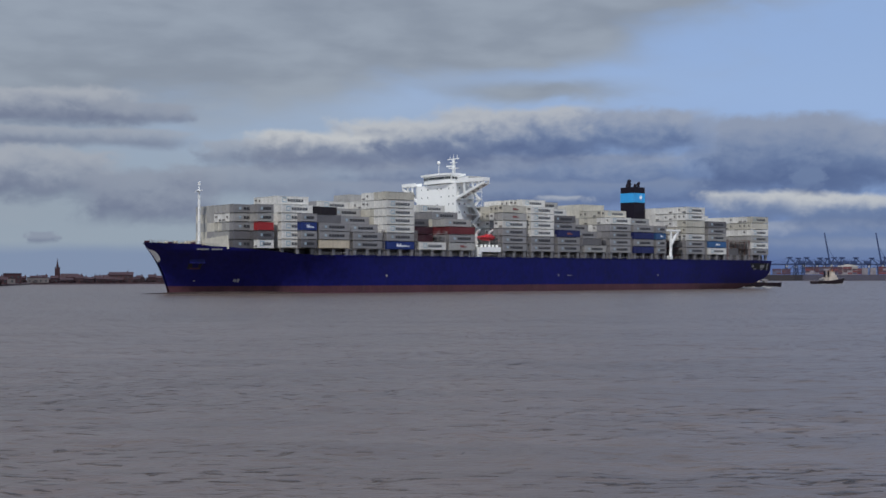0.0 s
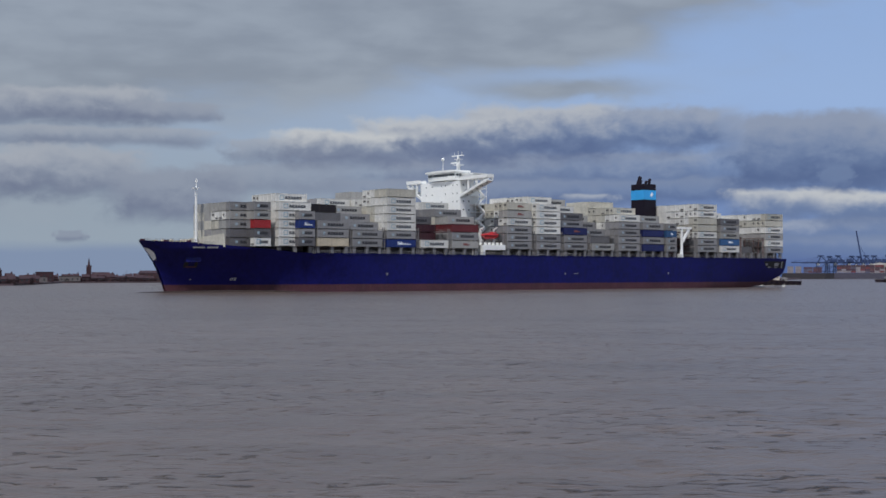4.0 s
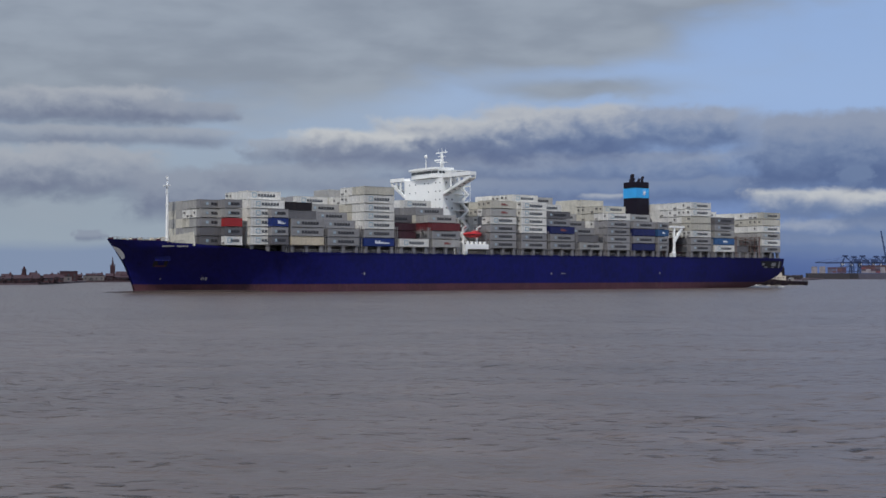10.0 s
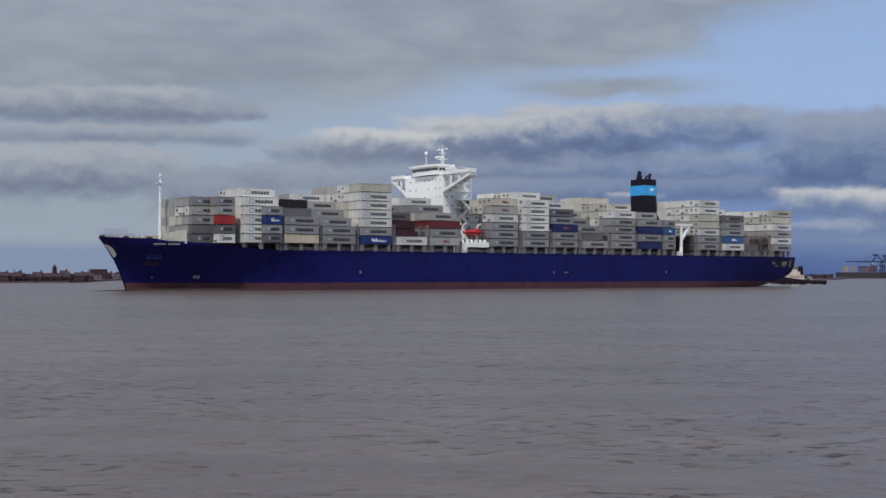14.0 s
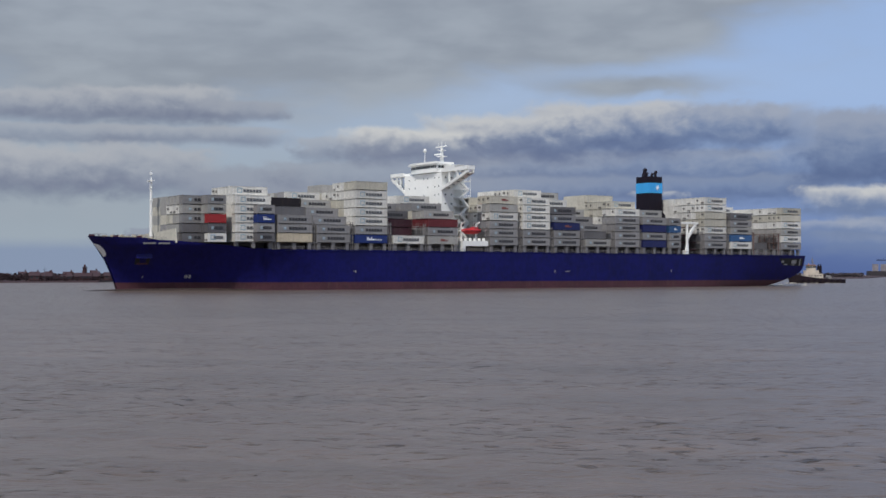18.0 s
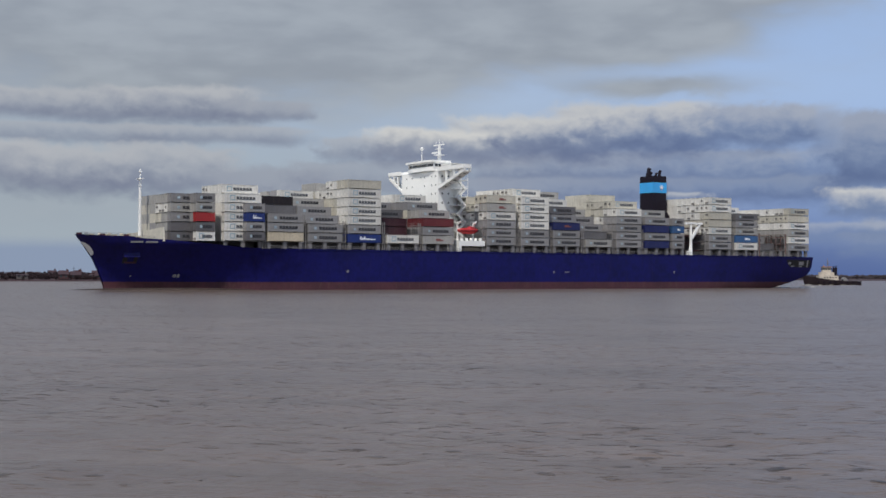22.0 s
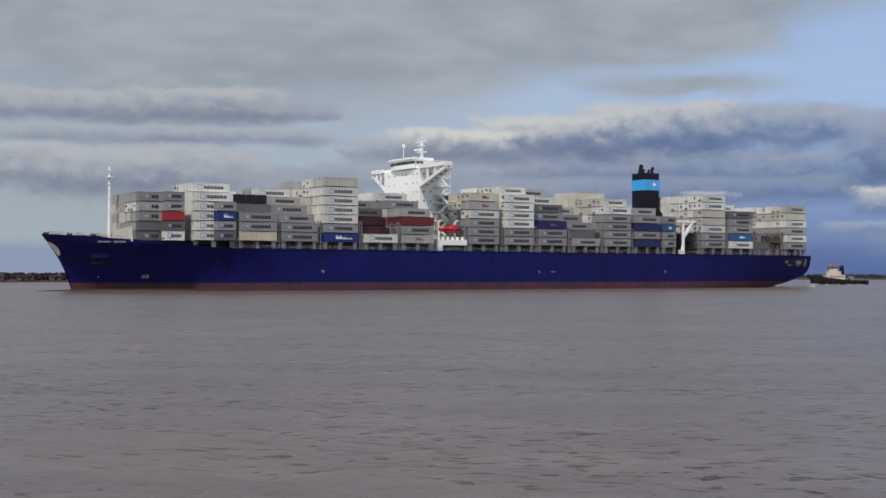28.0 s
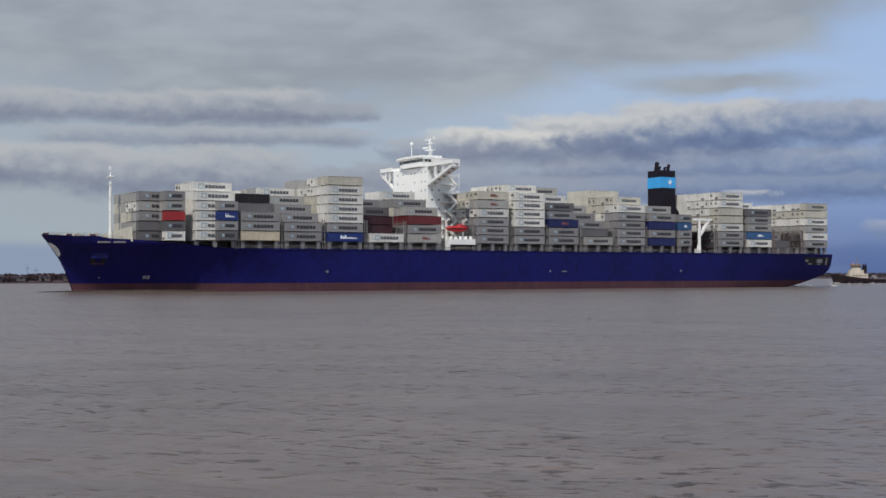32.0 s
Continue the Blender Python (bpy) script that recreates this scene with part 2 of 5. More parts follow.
M = {
    "water": water_material(),
    "hull": paint("hull_blue_paint", (0.0066, 0.0068, 0.092), 0.42, vary=0.18, grain=0.15, stain=0.05, gloss=0.20),
    "boot": paint("red_antifouling", (0.070, 0.021, 0.031), 0.6, vary=0.2, grain=0.3, stain=0.3),
    "deck": paint("deck_paint", (0.10, 0.09, 0.085), 0.7),
    "white": paint("white_ship_paint", (0.90, 0.895, 0.87), 0.45, vary=0.02, grain=0.3, stain=0.05),
    "grey": paint("grey_steel", (0.235, 0.222, 0.222), 0.55, vary=0.10, stain=0.15),
    # Near-black for panels that paint the shade inside hull openings.
    "dark": paint("opening_shade", (0.012, 0.012, 0.014), 0.7),
    "black": paint("black_funnel_paint", (0.010, 0.006, 0.014), 0.6, gloss=0.25),
    "sky_blue": paint("light_blue_band", (0.05, 0.38, 0.80), 0.45, vary=0.05),
    "orange": paint("red_lifeboat_plastic", (0.45, 0.022, 0.025), 0.35, vary=0.06),
    "glass": paint("dark_window_glass", (0.05, 0.055, 0.06), 0.12),
    "letter": paint("dark_lettering", (0.045, 0.055, 0.075), 0.6),
    "letter_white": paint("white_lettering", (0.75, 0.77, 0.8), 0.6),
    "letter_black": paint("near_black_lettering", (0.028, 0.028, 0.034), 0.6),
    "letter_dark": paint("grey_lettering", (0.085, 0.09, 0.10), 0.6),
    "letter_red": paint("red_lettering", (0.20, 0.065, 0.06), 0.6),
    "logo": paint("pale_blue_logo", (0.33, 0.41, 0.47), 0.5),
    "logo_blue": paint("blue_square_logo", (0.27, 0.39, 0.47), 0.5),
    "unit": paint("grey_cooling_unit", (0.13, 0.122, 0.115), 0.6, vary=0.3, grain=1.0),
    "land": paint("shore_mud", (0.040, 0.020, 0.024), 0.9, grain=0.05),
    "town": paint("far_brick", (0.050, 0.020, 0.026), 0.9, vary=0.3, grain=0.02),
}
CAN = {
    # The near-black one paints the shade of an open gap onto a solid box.
    "cream": (0.50, 0.47, 0.40), "white": (0.66, 0.64, 0.60), "grey": (0.250, 0.242, 0.245), "dgrey": (0.120, 0.115, 0.122), "rack": (0.008, 0.004, 0.006), "blue": (0.010, 0.030, 0.17),
    # Maroon is darkened to carry the shade of the recessed stacks.
    "red": (0.34, 0.022, 0.026), "maroon": (0.028, 0.005, 0.011), "brown": (0.115, 0.018, 0.022), "navy": (0.012, 0.018, 0.10), "steel": (0.035, 0.10, 0.24),
    "tan": (0.52, 0.45, 0.34), "lgrey": (0.33, 0.32, 0.305),
}
for key, value in CAN.items():
    M["can_" + key] = paint(key + "_container_paint", value, 0.55, vary=0.10, grain=0.35, stain=0.22, each=0.10)

# ---- mesh helpers ----


def block(bm, x0, x1, y0, y1, z0, z1):
    """A box in an existing bmesh."""
    v = [bm.verts.new((x, y, z)) for z in (z0, z1) for x, y in ((x0, y0), (x1, y0), (x1, y1), (x0, y1))]
    for a in ((3, 2, 1, 0), (4, 5, 6, 7), (0, 1, 5, 4), (1, 2, 6, 5), (2, 3, 7, 6), (3, 0, 4, 7)):
        bm.faces.new([v[i] for i in a])
    return bm


def rod(bm, a, b, r, r2=None, sides=8):
    """A round bar from a to b."""
    a, b = Vector(a), Vector(b)
    q = (b - a).to_track_quat("Z", "Y")
    rings = [[bm.verts.new(p + q @ Vector((rr * math.cos(t), rr * math.sin(t), 0))) for t in [2 * math.pi * i / sides for i in range(sides)]] for p, rr in ((a, r), (b, r if r2 is None else r2))]
    for i in range(sides):
        j = (i + 1) % sides
        bm.faces.new((rings[0][i], rings[0][j], rings[1][j], rings[1][i]))
    bm.faces.new(rings[0][::-1])
    bm.faces.new(rings[1])
    return bm


def prism(bm, outline, axis, lo, hi):
    """An outline of 2D points pushed along axis 'x', 'y' or 'z'."""
    def at(p, d):
        return {"x": (d, p[0], p[1]), "y": (p[0], d, p[1]), "z": (p[0], p[1], d)}[axis]
    a = [bm.verts.new(at(p, lo)) for p in outline]
    b = [bm.verts.new(at(p, hi)) for p in outline]
    bm.faces.new(a)
    bm.faces.new(b[::-1])
    for i in range(len(a)):
        j = (i + 1) % len(a)
        bm.faces.new((a[i], b[i], b[j], a[j]))
    bmesh.ops.recalc_face_normals(bm, faces=bm.faces[:])
    return bm


def ball_points():
    g = (1 + 5 ** 0.5) / 2
    pts = [Vector(p).normalized() for p in ((-1, g, 0), (1, g, 0), (-1, -g, 0), (1, -g, 0), (0, -1, g), (0, 1, g), (0, -1, -g), (0, 1, -g), (g, 0, -1), (g, 0, 1), (-g, 0, -1), (-g, 0, 1))]
    tris = ((0, 11, 5), (0, 5, 1), (0, 1, 7), (0, 7, 10), (0, 10, 11), (1, 5, 9), (5, 11, 4), (11, 10, 2), (10, 7, 6), (7, 1, 8), (3, 9, 4), (3, 4, 2), (3, 2, 6), (3, 6, 8), (3, 8, 9), (4, 9, 5), (2, 4, 11), (6, 2, 10), (8, 6, 7), (9, 8, 1))
    return pts, tris


BALL, BALL_FACES = ball_points()


def lump(bm, m):
    """A rough twenty-sided clump."""
    v = [bm.verts.new(m @ p) for p in BALL]
    for t in BALL_FACES:
        bm.faces.new([v[i] for i in t])


def mesh_of(name, bm, material, smooth=False):
    me = bpy.data.meshes.new(name)
    bm.to_mesh(me)
    bm.free()
    for m in material if isinstance(material, list) else [material]:
        me.materials.append(m)
    if smooth:
        for p in me.polygons:
            p.use_smooth = True
    return me


def part(name, bm, material, parent, label="", smooth=False):
    ob = new(name, mesh_of(name, bm, material, smooth))
    ob.parent = parent
    return tagged(ob, label)


def thing(name, label, category, group="", kind="", m=None):
    ob = tagged(new(name), label, category, group, kind)
    if m is not None:
        ob.matrix_basis = m
    return ob


# ---- drifting cloud backdrop and water ----


def backdrop_sheet():
    """A far curved sheet of the same sky, centred on the shore, that drifts slowly to the left."""
    bm = bmesh.new()
    rows = []
    for e in (-0.6, 0, 2, 4, 6, 8, 10, 12, 14, 16, 18):
        rows.append([bm.verts.new((-4780 * math.sin(radians(a)) * math.cos(radians(e)), 4780 * math.cos(radians(a)) * math.cos(radians(e)), 4780 * math.sin(radians(e)))) for a in range(-44, 57, 2)])
    for p, q in zip(rows, rows[1:]):
        for i in range(len(p) - 1):
            bm.faces.new((p[i], p[i + 1], q[i + 1], q[i]))
    m = glow("cloud_backdrop", lambda k: k.vec("NORMALIZE", k.add("ShaderNodeTexCoord").outputs["Object"]))
    ob = new("backdrop", mesh_of("backdrop", bm, m, True))
    return tagged(ob, "broken grey and white clouds over pale blue sky", "sky", kind="structure")


backdrop = backdrop_sheet()


def river():
    bm = bmesh.new()
    rings = [5, 9, 14]
    while rings[-1] < 4600:
        rings.append(rings[-1] + max(0.55, rings[-1] * 0.0125) * (1 if rings[-1] < 320 else 6))
    rings.append(4850)
    steps = 300
    grid = []
    for r in rings:
        row = []
        fade = 1.0 if r < 120 else max(0.0, 1 - (r - 120) / 220)
        for i in range(steps):
            a = radians(-70 + 140 * i / (steps - 1)) * (1 if abs(i - steps / 2) < steps * 0.5 - 1.5 else 1.5)
            x, y = -r * math.sin(a), r * math.cos(a) - 8
            z = 0.0
            if fade > 0:
                u, w = x * 0.966 - y * 0.259, y * 0.966 + x * 0.259
                z = 0.10 * noise.noise((u * 0.16, w * 0.34, 0.0)) + 0.12 * noise.noise((u * 0.55, w * 0.95, 7.0)) + 0.10 * noise.noise((u * 0.03, w * 0.10, 3.0))
            row.append(bm.verts.new((x, y, z * fade)))
        grid.append(row)
    for a, b in zip(grid, grid[1:]):
        for i in range(steps - 1):
            bm.faces.new((a[i], b[i], b[i + 1], a[i + 1]))
    bmesh.ops.recalc_face_normals(bm, faces=bm.faces[:])
    ob = new("water", mesh_of("water", bm, M["water"], True))
    return tagged(ob, "brown estuary water with small wind ripples", "water", kind="structure")


water = river()


def near_bank():
    """The shore behind the camera: a stone revetment rising to a flat grassy bank."""
    bm = bmesh.new()
    xs = [-4600, -1500, -500, -150, -60, -30, -15, -6, 0, 6, 15, 30, 60, 150, 500, 1500, 4600]
    grid = []
    for x in xs:
        row = []
        for y, z in ((7.0, -0.6), (4.6, 1.2), (2.2, 3.3), (1.2, 3.5), (-6, 3.5), (-40, 3.7), (-300, 5.0), (-4600, 9.0)):
            row.append(bm.verts.new((x, y, z + 0.15 * noise.noise((x * 0.7, y * 0.9, 2.0)))))
        grid.append(row)
    for a, b in zip(grid, grid[1:]):
        for i in range(len(a) - 1):
            bm.faces.new((a[i], b[i], b[i + 1], a[i + 1]))
    bmesh.ops.recalc_face_normals(bm, faces=bm.faces[:])
    ob = new("ground", mesh_of("ground", bm, paint("bank_stone_and_grass", (0.10, 0.095, 0.075), 0.9, vary=0.3, grain=0.4, bump=0.05)))
    return tagged(ob, "plain near bank of the estuary under the camera", "ground", kind="structure")


near_bank()

# ---- the ship ----
SHIP = [(t, pose(x, y, 0, 0, 0, a)) for t, x, y, a in SHIP_TRACK]
RIDERS = []


def blend(x, rows):
    """Smooth table look-up."""
    if x <= rows[0][0]:
        return rows[0][1]
    for (a, u), (b, v) in zip(rows, rows[1:]):
        if x <= b:
            return u + (v - u) * (x - a) / (b - a)
    return rows[-1][1]


def stem(z):
    return blend(z, [(-2.0, 9.0), (0.6, 8.3), (4.0, 7.2), (7.0, 5.9), (9.5, 4.6), (12.5, 2.6), (14.4, 1.1), (15.6, 0.1), (16.7, -0.7)])


def half_breadth(x, z):
    s = max(0.0, x - stem(z) * max(0.0, 1 - x / 60))
    deck = blend(s, [(0, 0.12), (1, 2.4), (2.5, 4.6), (5, 7.4), (10, 11.4), (20, 16.4), (30, 19.7), (40, 22.0), (50, 23.5), (60, 24.1), (288, 24.1), (299, 23.4)])
    line = blend(s, [(0, 0.12), (3, 1.5), (8, 4.2), (20, 9.6), (34, 15.4), (50, 20.4), (66, 23.2), (80, 24.1), (225, 24.1), (250, 22.8), (270, 20.8), (285, 19.2), (299, 18.4)])
    t = max(0.0, min(1.0, z / 14.0 if x < 60 else z / 12.8))
    power = blend(x, [(0, 1.3), (40, 1.6), (80, 1.8), (225, 0.8), (299, 0.5)])
    return line + (deck - line) * t ** power


def keel(x):
    return blend(x, [(0, -2.0), (266, -2.0), (279, 0.1), (288, 2.3), (294, 4.1), (297, 5.4), (298.4, 6.8), (299, 8.4)])


def rail(x):
    return blend(x, [(0, 16.75), (6, 16.3), (13.4, 16.1), (15, 15.5), (22, 15.15), (28, 14.5), (34.5, 14.0), (43, 13.1), (52, 12.85), (299, 12.6)])


def hull_part(name, low, high, material, ship, label):
    xs = [0, 0.25, 0.5, 0.75, 1.0, 1.35, 1.7, 2.1, 2.5, 3, 3.6, 4.3, 5, 6, 7, 8, 9, 10, 11, 12, 13, 14.5, 16, 18, 20, 22, 24, 26, 28, 30, 32, 34, 36, 38, 40, 42.5, 45, 47.5, 50, 52.5, 55, 57.5, 60, 63, 66, 70, 75, 80, 95, 110, 140, 170, 200, 225, 235, 245, 255, 262, 269, 276, 283, 288, 292, 295, 297, 297.8, 298.4, 298.8, 299]
    bm = bmesh.new()
    for side in (-1, 1):
        grid = []
        for x in xs:
            a, b = max(low, keel(x)), min(high, rail(x))
            b = max(a, b)
            row = []
            for j in range(25):
                z = a + (b - a) * j / 24
                px = x if x >= 60 else stem(z) + x * (60 - stem(z)) / 60
                row.append(bm.verts.new((px, side * half_breadth(px, z), z)))
            grid.append(row)
        for p, q in zip(grid, grid[1:]):
            for j in range(24):
                bm.faces.new((p[j], q[j], q[j + 1], p[j + 1]))
    bmesh.ops.remove_doubles(bm, verts=bm.verts[:], dist=0.002)
    ends = [v for v in bm.verts if abs(v.co.x - 299) < 0.01]
    port = sorted([v for v in ends if v.co.y < 0], key=lambda v: v.co.z)
    star = sorted([v for v in ends if v.co.y > 0], key=lambda v: v.co.z)
    for (a, b), (c, d) in zip(zip(port, port[1:]), zip(star, star[1:])):
        bm.faces.new((a, b, d, c))
    bmesh.ops.recalc_face_normals(bm, faces=bm.faces[:])
    ob = part(name, bm, material, ship, label, smooth=True)
    return ob


ship = thing("container_ship", "large dark blue container ship stacked with boxes, sailing the estuary", "ship", m=SHIP[0][1])
RIDERS.append(ship)
hull_part("hull", 2.5, 99, M["hull"], ship, "dark blue painted steel hull")
hull_part("boot_topping", -2, 2.5, M["boot"], ship, "dull red antifouling band at the waterline")


XS_DECK = [0.4, 2, 5, 10, 20, 30, 40, 50, 60, 285, 298.8]
bm = bmesh.new()
left = [bm.verts.new((x, -half_breadth(x, 12.6) + 0.15, min(12.6, rail(x) - 0.3) if x > 45 else 14.0 if x > 28 else 14.9)) for x in XS_DECK]
right = [bm.verts.new((v.co.x, -v.co.y, v.co.z)) for v in left]
for i in range(len(left) - 1):
    bm.faces.new((left[i], left[i + 1], right[i + 1], right[i]))
part("deck", bm, M["deck"], ship, "dull grey-brown steel deck")

# ---- containers ----
# Rows run from the port side inwards; each bay lists, from which row on, the boxes from the hatch up:
# w white reefer, c cream reefer, g grey, d dark grey, l light grey, b blue, n navy, s steel blue, r red, m maroon, o brown, t tan.
TIER, PITCH, BASE = 2.896, 2.5, 15.05
PAINT = {"w": "white", "c": "cream", "g": "grey", "d": "dgrey", "l": "lgrey", "b": "blue", "n": "navy", "s": "steel", "r": "red", "m": "maroon", "o": "brown", "t": "tan", "k": "rack", "h": "lgrey", "e": "cream", "j": "navy"}
BAYS = [
    (22.9, 4, {0: "", 1: "wdrlg", 2: "ddglg", 4: "gllwl", 6: "glcwl", 8: "lgcll", 10: "lclcl", 13: ""}, {1, 2}),
    (38.1, 0, {0: "dgbg", 1: "wwwww", 2: "wwwwww", 4: "gwwwww", 5: "ggwwww", 8: "gwwww", 12: "ggwww", 16: "gggww", 18: "gg"}, {0}),
    (51.4, 0, {0: "tgg", 2: "tggd", 3: "gggdk", 5: "ggggk", 8: "ggggg", 12: "gglgw", 16: "ggww"}, set()),
    (65.2, 0, {0: "gg", 1: "ggg", 3: "gggg", 5: "ggdgl", 7: "ggwlg", 8: "ggwlgw", 9: "ggwldg", 11: "gwlcw", 12: "gwlgwl", 14: "ggwlw", 16: "ggwlww"}, set()),
    (79.4, 0, {0: "bgwwwwc", 1: "bgwwwwc", 3: "ggwccww", 6: "ggllcw", 9: "gglgwcl", 13: "glggww"}, set()),
    (93.9, 0, {0: "w", 3: "wmm", 4: "gmmd", 7: "ggmdg", 12: "gggg"}, set()),
    (107.7, 0, {0: "hgo", 1: "hgol", 4: "dggcg", 7: "dgwcgw", 12: "dgwcw"}, set()),
    (133.6, 0, {0: "gggwhe", 2: "ggggwc", 3: "ggwwc", 5: "ggwwwc", 9: "ggwww", 13: "ggwcww"}, set()),
    (148.2, 0, {0: "ggwwww", 2: "ggwcwww", 7: "ggwcwcw", 11: "ggwcww"}, set()),
    (162.4, 0, {0: "ggj", 1: "ggjgd", 3: "ggggdw", 5: "ggwwcwl", 9: "ggwwcw"}, set()),
    (177.2, 0, {0: "l", 1: "ld", 2: "ldg", 4: "lglg", 6: "gglgl", 10: "gglcg"}, set()),
    (191.8, 0, {0: "ggggw", 1: "ggggwc", 3: "gggwcc", 6: "ggwwccc", 12: "ggwwcc"}, set()),
    (205.8, 0, {0: "ngng", 1: "ngngl", 3: "ggng", 8: "ggg"}, set()),
    (219.7, 1, {0: "ggsg", 1: "ggng", 4: "gg"}, set()),
    (238.8, 0, {0: "ggwccww", 2: "ggwcwww", 8: "ggwwwww", 14: "ggwcww"}, set()),
    (253.4, 0, {0: "wslgd", 1: "wslgg", 4: "gwgwww", 10: "gwwwww"}, set()),
    (268.3, 0, {0: "", 2: "d", 4: "dg", 7: "gdl", 10: "gdlc", 14: "gdgg"}, set()),
    (283.4, 0, {0: "gwlwcc", 1: "gglwcw", 8: "gglwcw", 12: "gggwc"}, set()),
]


def container_body(length, key, reefer):
    """A box with proud corner posts and rails, and grooved side panels."""
    bm = bmesh.new()
    w, h, e = 2.438, 2.80, 0.09
    block(bm, e, length - e, e * 0.6, w - e * 0.6, 0.18, h - 0.03)
    for x in (0, length - 0.18):
        for y in (0, w - 0.18):
            block(bm, x, x + 0.18, y, y + 0.18, 0, h + 0.08)
    for y in (0, w - 0.1):
        for z in (0.16, h - 0.14):
            block(bm, 0.18, length - 0.18, y, y + 0.1, z, z + 0.12)
    for x in (0.01, length - 0.11):
        for z in (0.12, h - 0.14):
            block(bm, x, x + 0.1, 0.18, w - 0.18, z, z + 0.12)
    step = 0.76 if not reefer else 1.5
    count = int((length - 0.8) / step)
    for i in range(count):
        x = 0.4 + (length - 0.8) * (i + 0.25) / count
        for y in (0.02, w - 0.05):
            block(bm, x, x + (step * 0.5 if not reefer else 0.08), y, y + 0.03, 0.29, h - 0.16)
    return mesh_of("body", bm, M["can_" + key])


def comb(bm, teeth, low, joint):
    """Plain bars standing on one strip: x from, x to, top."""
    outline = [(teeth[0][0], low)]
    for i, (a, b, top) in enumerate(teeth):
        outline += [(a, joint)] * (i > 0) + [(a, top), (b, top)] + [(b, joint)] * (i < len(teeth) - 1)
    outline.append((teeth[-1][1], low))
    prism(bm, outline, "y", -0.02, 0.0)


def lettering_mesh(length, style):
    """Plain bars in a row, where the line's lettering stands."""
    bm = bmesh.new()
    if style in ("wide", "dark"):
        comb(bm, [(length * (0.32 + 0.088 * i), length * (0.392 + 0.088 * i), 1.9) for i in range(6)], 1.0, 1.25)
    elif style == "script":
        comb(bm, [(length * a, length * (a + 0.045), hi) for a, hi in ((0.36, 2.1), (0.42, 1.7), (0.48, 2.1), (0.54, 1.5), (0.61, 1.6), (0.69, 1.45), (0.78, 1.4))], 1.0, 1.2)
    else:
        comb(bm, [(length * 0.42, length * 0.58, 1.85), (length * 0.6, length * 0.66, 1.5)], 1.1, 1.35)
    return mesh_of("lettering", bm, {"wide": M["letter_dark"], "dark": M["letter_black"], "red": M["letter_red"]}.get(style, M["letter_white"]))


def logo_mesh(length, frame_only):
    bm = bmesh.new()
    x = length * 0.15
    if frame_only:
        for a in ((x, x + 1.6, 0.75, 0.97), (x, x + 1.6, 2.08, 2.3), (x, x + 0.22, 0.97, 2.08), (x + 1.38, x + 1.6, 0.97, 2.08)):
            block(bm, a[0], a[1], -0.02, 0.0, a[2], a[3])
        return mesh_of("logo", bm, M["logo_blue"])
    block(bm, x + 0.25, x + 1.15, -0.02, 0.0, 1.0, 1.9)
    for i in range(7):
        t = 2 * math.pi * i / 7
        rod(bm, (x + 0.7, -0.03, 1.45), (x + 0.7 + 0.5 * math.cos(t), -0.03, 1.45 + 0.5 * math.sin(t)), 0.08, 0.02, 4)
    return mesh_of("logo", bm, M["logo"])


def unit_mesh(style):
    """The cooling unit in the end of a reefer: a low grille, a round fan or a wide control panel."""
    bm = bmesh.new()
    outline = {
        0: [(0.4, 0.4), (2.0, 0.4), (2.0, 0.95), (0.4, 0.95)],
        1: [(1.45 + 0.48 * math.cos(t), 1.6 + 0.48 * math.sin(t)) for t in [2 * math.pi * i / 12 for i in range(12)]],
        2: [(0.5, 1.5), (1.9, 1.5), (1.9, 2.15), (0.5, 2.15)],
    }[style]
    prism(bm, outline, "x", -0.05, 0.0)
    return mesh_of("cooling_unit", bm, M["unit"])


MESHES = {}


def shared(key, make, *args):
    if key not in MESHES:
        MESHES[key] = make(*args)
    return MESHES[key]


LABEL = {
    "w": "white refrigerated shipping container stacked on the ship", "c": "cream refrigerated shipping container stacked on the ship", "g": "grey corrugated steel shipping container on the ship",
    "d": "dark grey corrugated steel shipping container on the ship", "l": "light grey steel shipping container on the ship", "b": "bright blue shipping container with white lettering",
    "n": "navy blue steel shipping container on the ship", "s": "steel blue shipping container with white lettering", "r": "bright red steel shipping container on the ship",
    "m": "maroon steel shipping container with shade painted into its colour", "o": "rust brown steel shipping container on the ship", "t": "plain tan steel shipping container on the ship", "h": "light grey shipping container with red lettering bars", "e": "cream refrigerated shipping container with orange lettering bars", "j": "navy shipping container with red lettering bars", "k": "near-black box painted as the shade of a gap among the stacks",
}


def container(code, x, y, z, length, plain_front):
    reefer = code in "wce"
    ob = thing("container", LABEL[code], "container", "containers stacked on the ship")
    off = Matrix.Translation((x, y, z))

    def child(name, mesh, label=""):
        p = tagged(new(name, mesh), label)
        p.parent = ob
        p.matrix_local = off
    child("body", shared(("body", length, code), container_body, length, PAINT[code], reefer))
    if code in "wgslbdhej" or (code == "c" and random.random() < 0.4):
        if not (code == "d" and random.random() < 0.5):
            style = {"b": "script", "s": "short", "w": "wide", "c": "wide", "h": "red", "e": "red", "j": "red"}.get(code, "dark")
            child("lettering", shared(("text", length, style), lettering_mesh, length, style), "plain lettering bars")
            if code not in "bshej":
                child("logo", shared(("logo", length, code in "wc"), logo_mesh, length, code in "wc"), "pale blue square emblem")
    if reefer and not plain_front:
        style = random.choice((0, 1, 2, 1, 3, 3))
        if style < 3:
            child("cooling_unit", shared(("unit", style), unit_mesh, style), "dark cooling unit")
    RIDERS.append(ob)


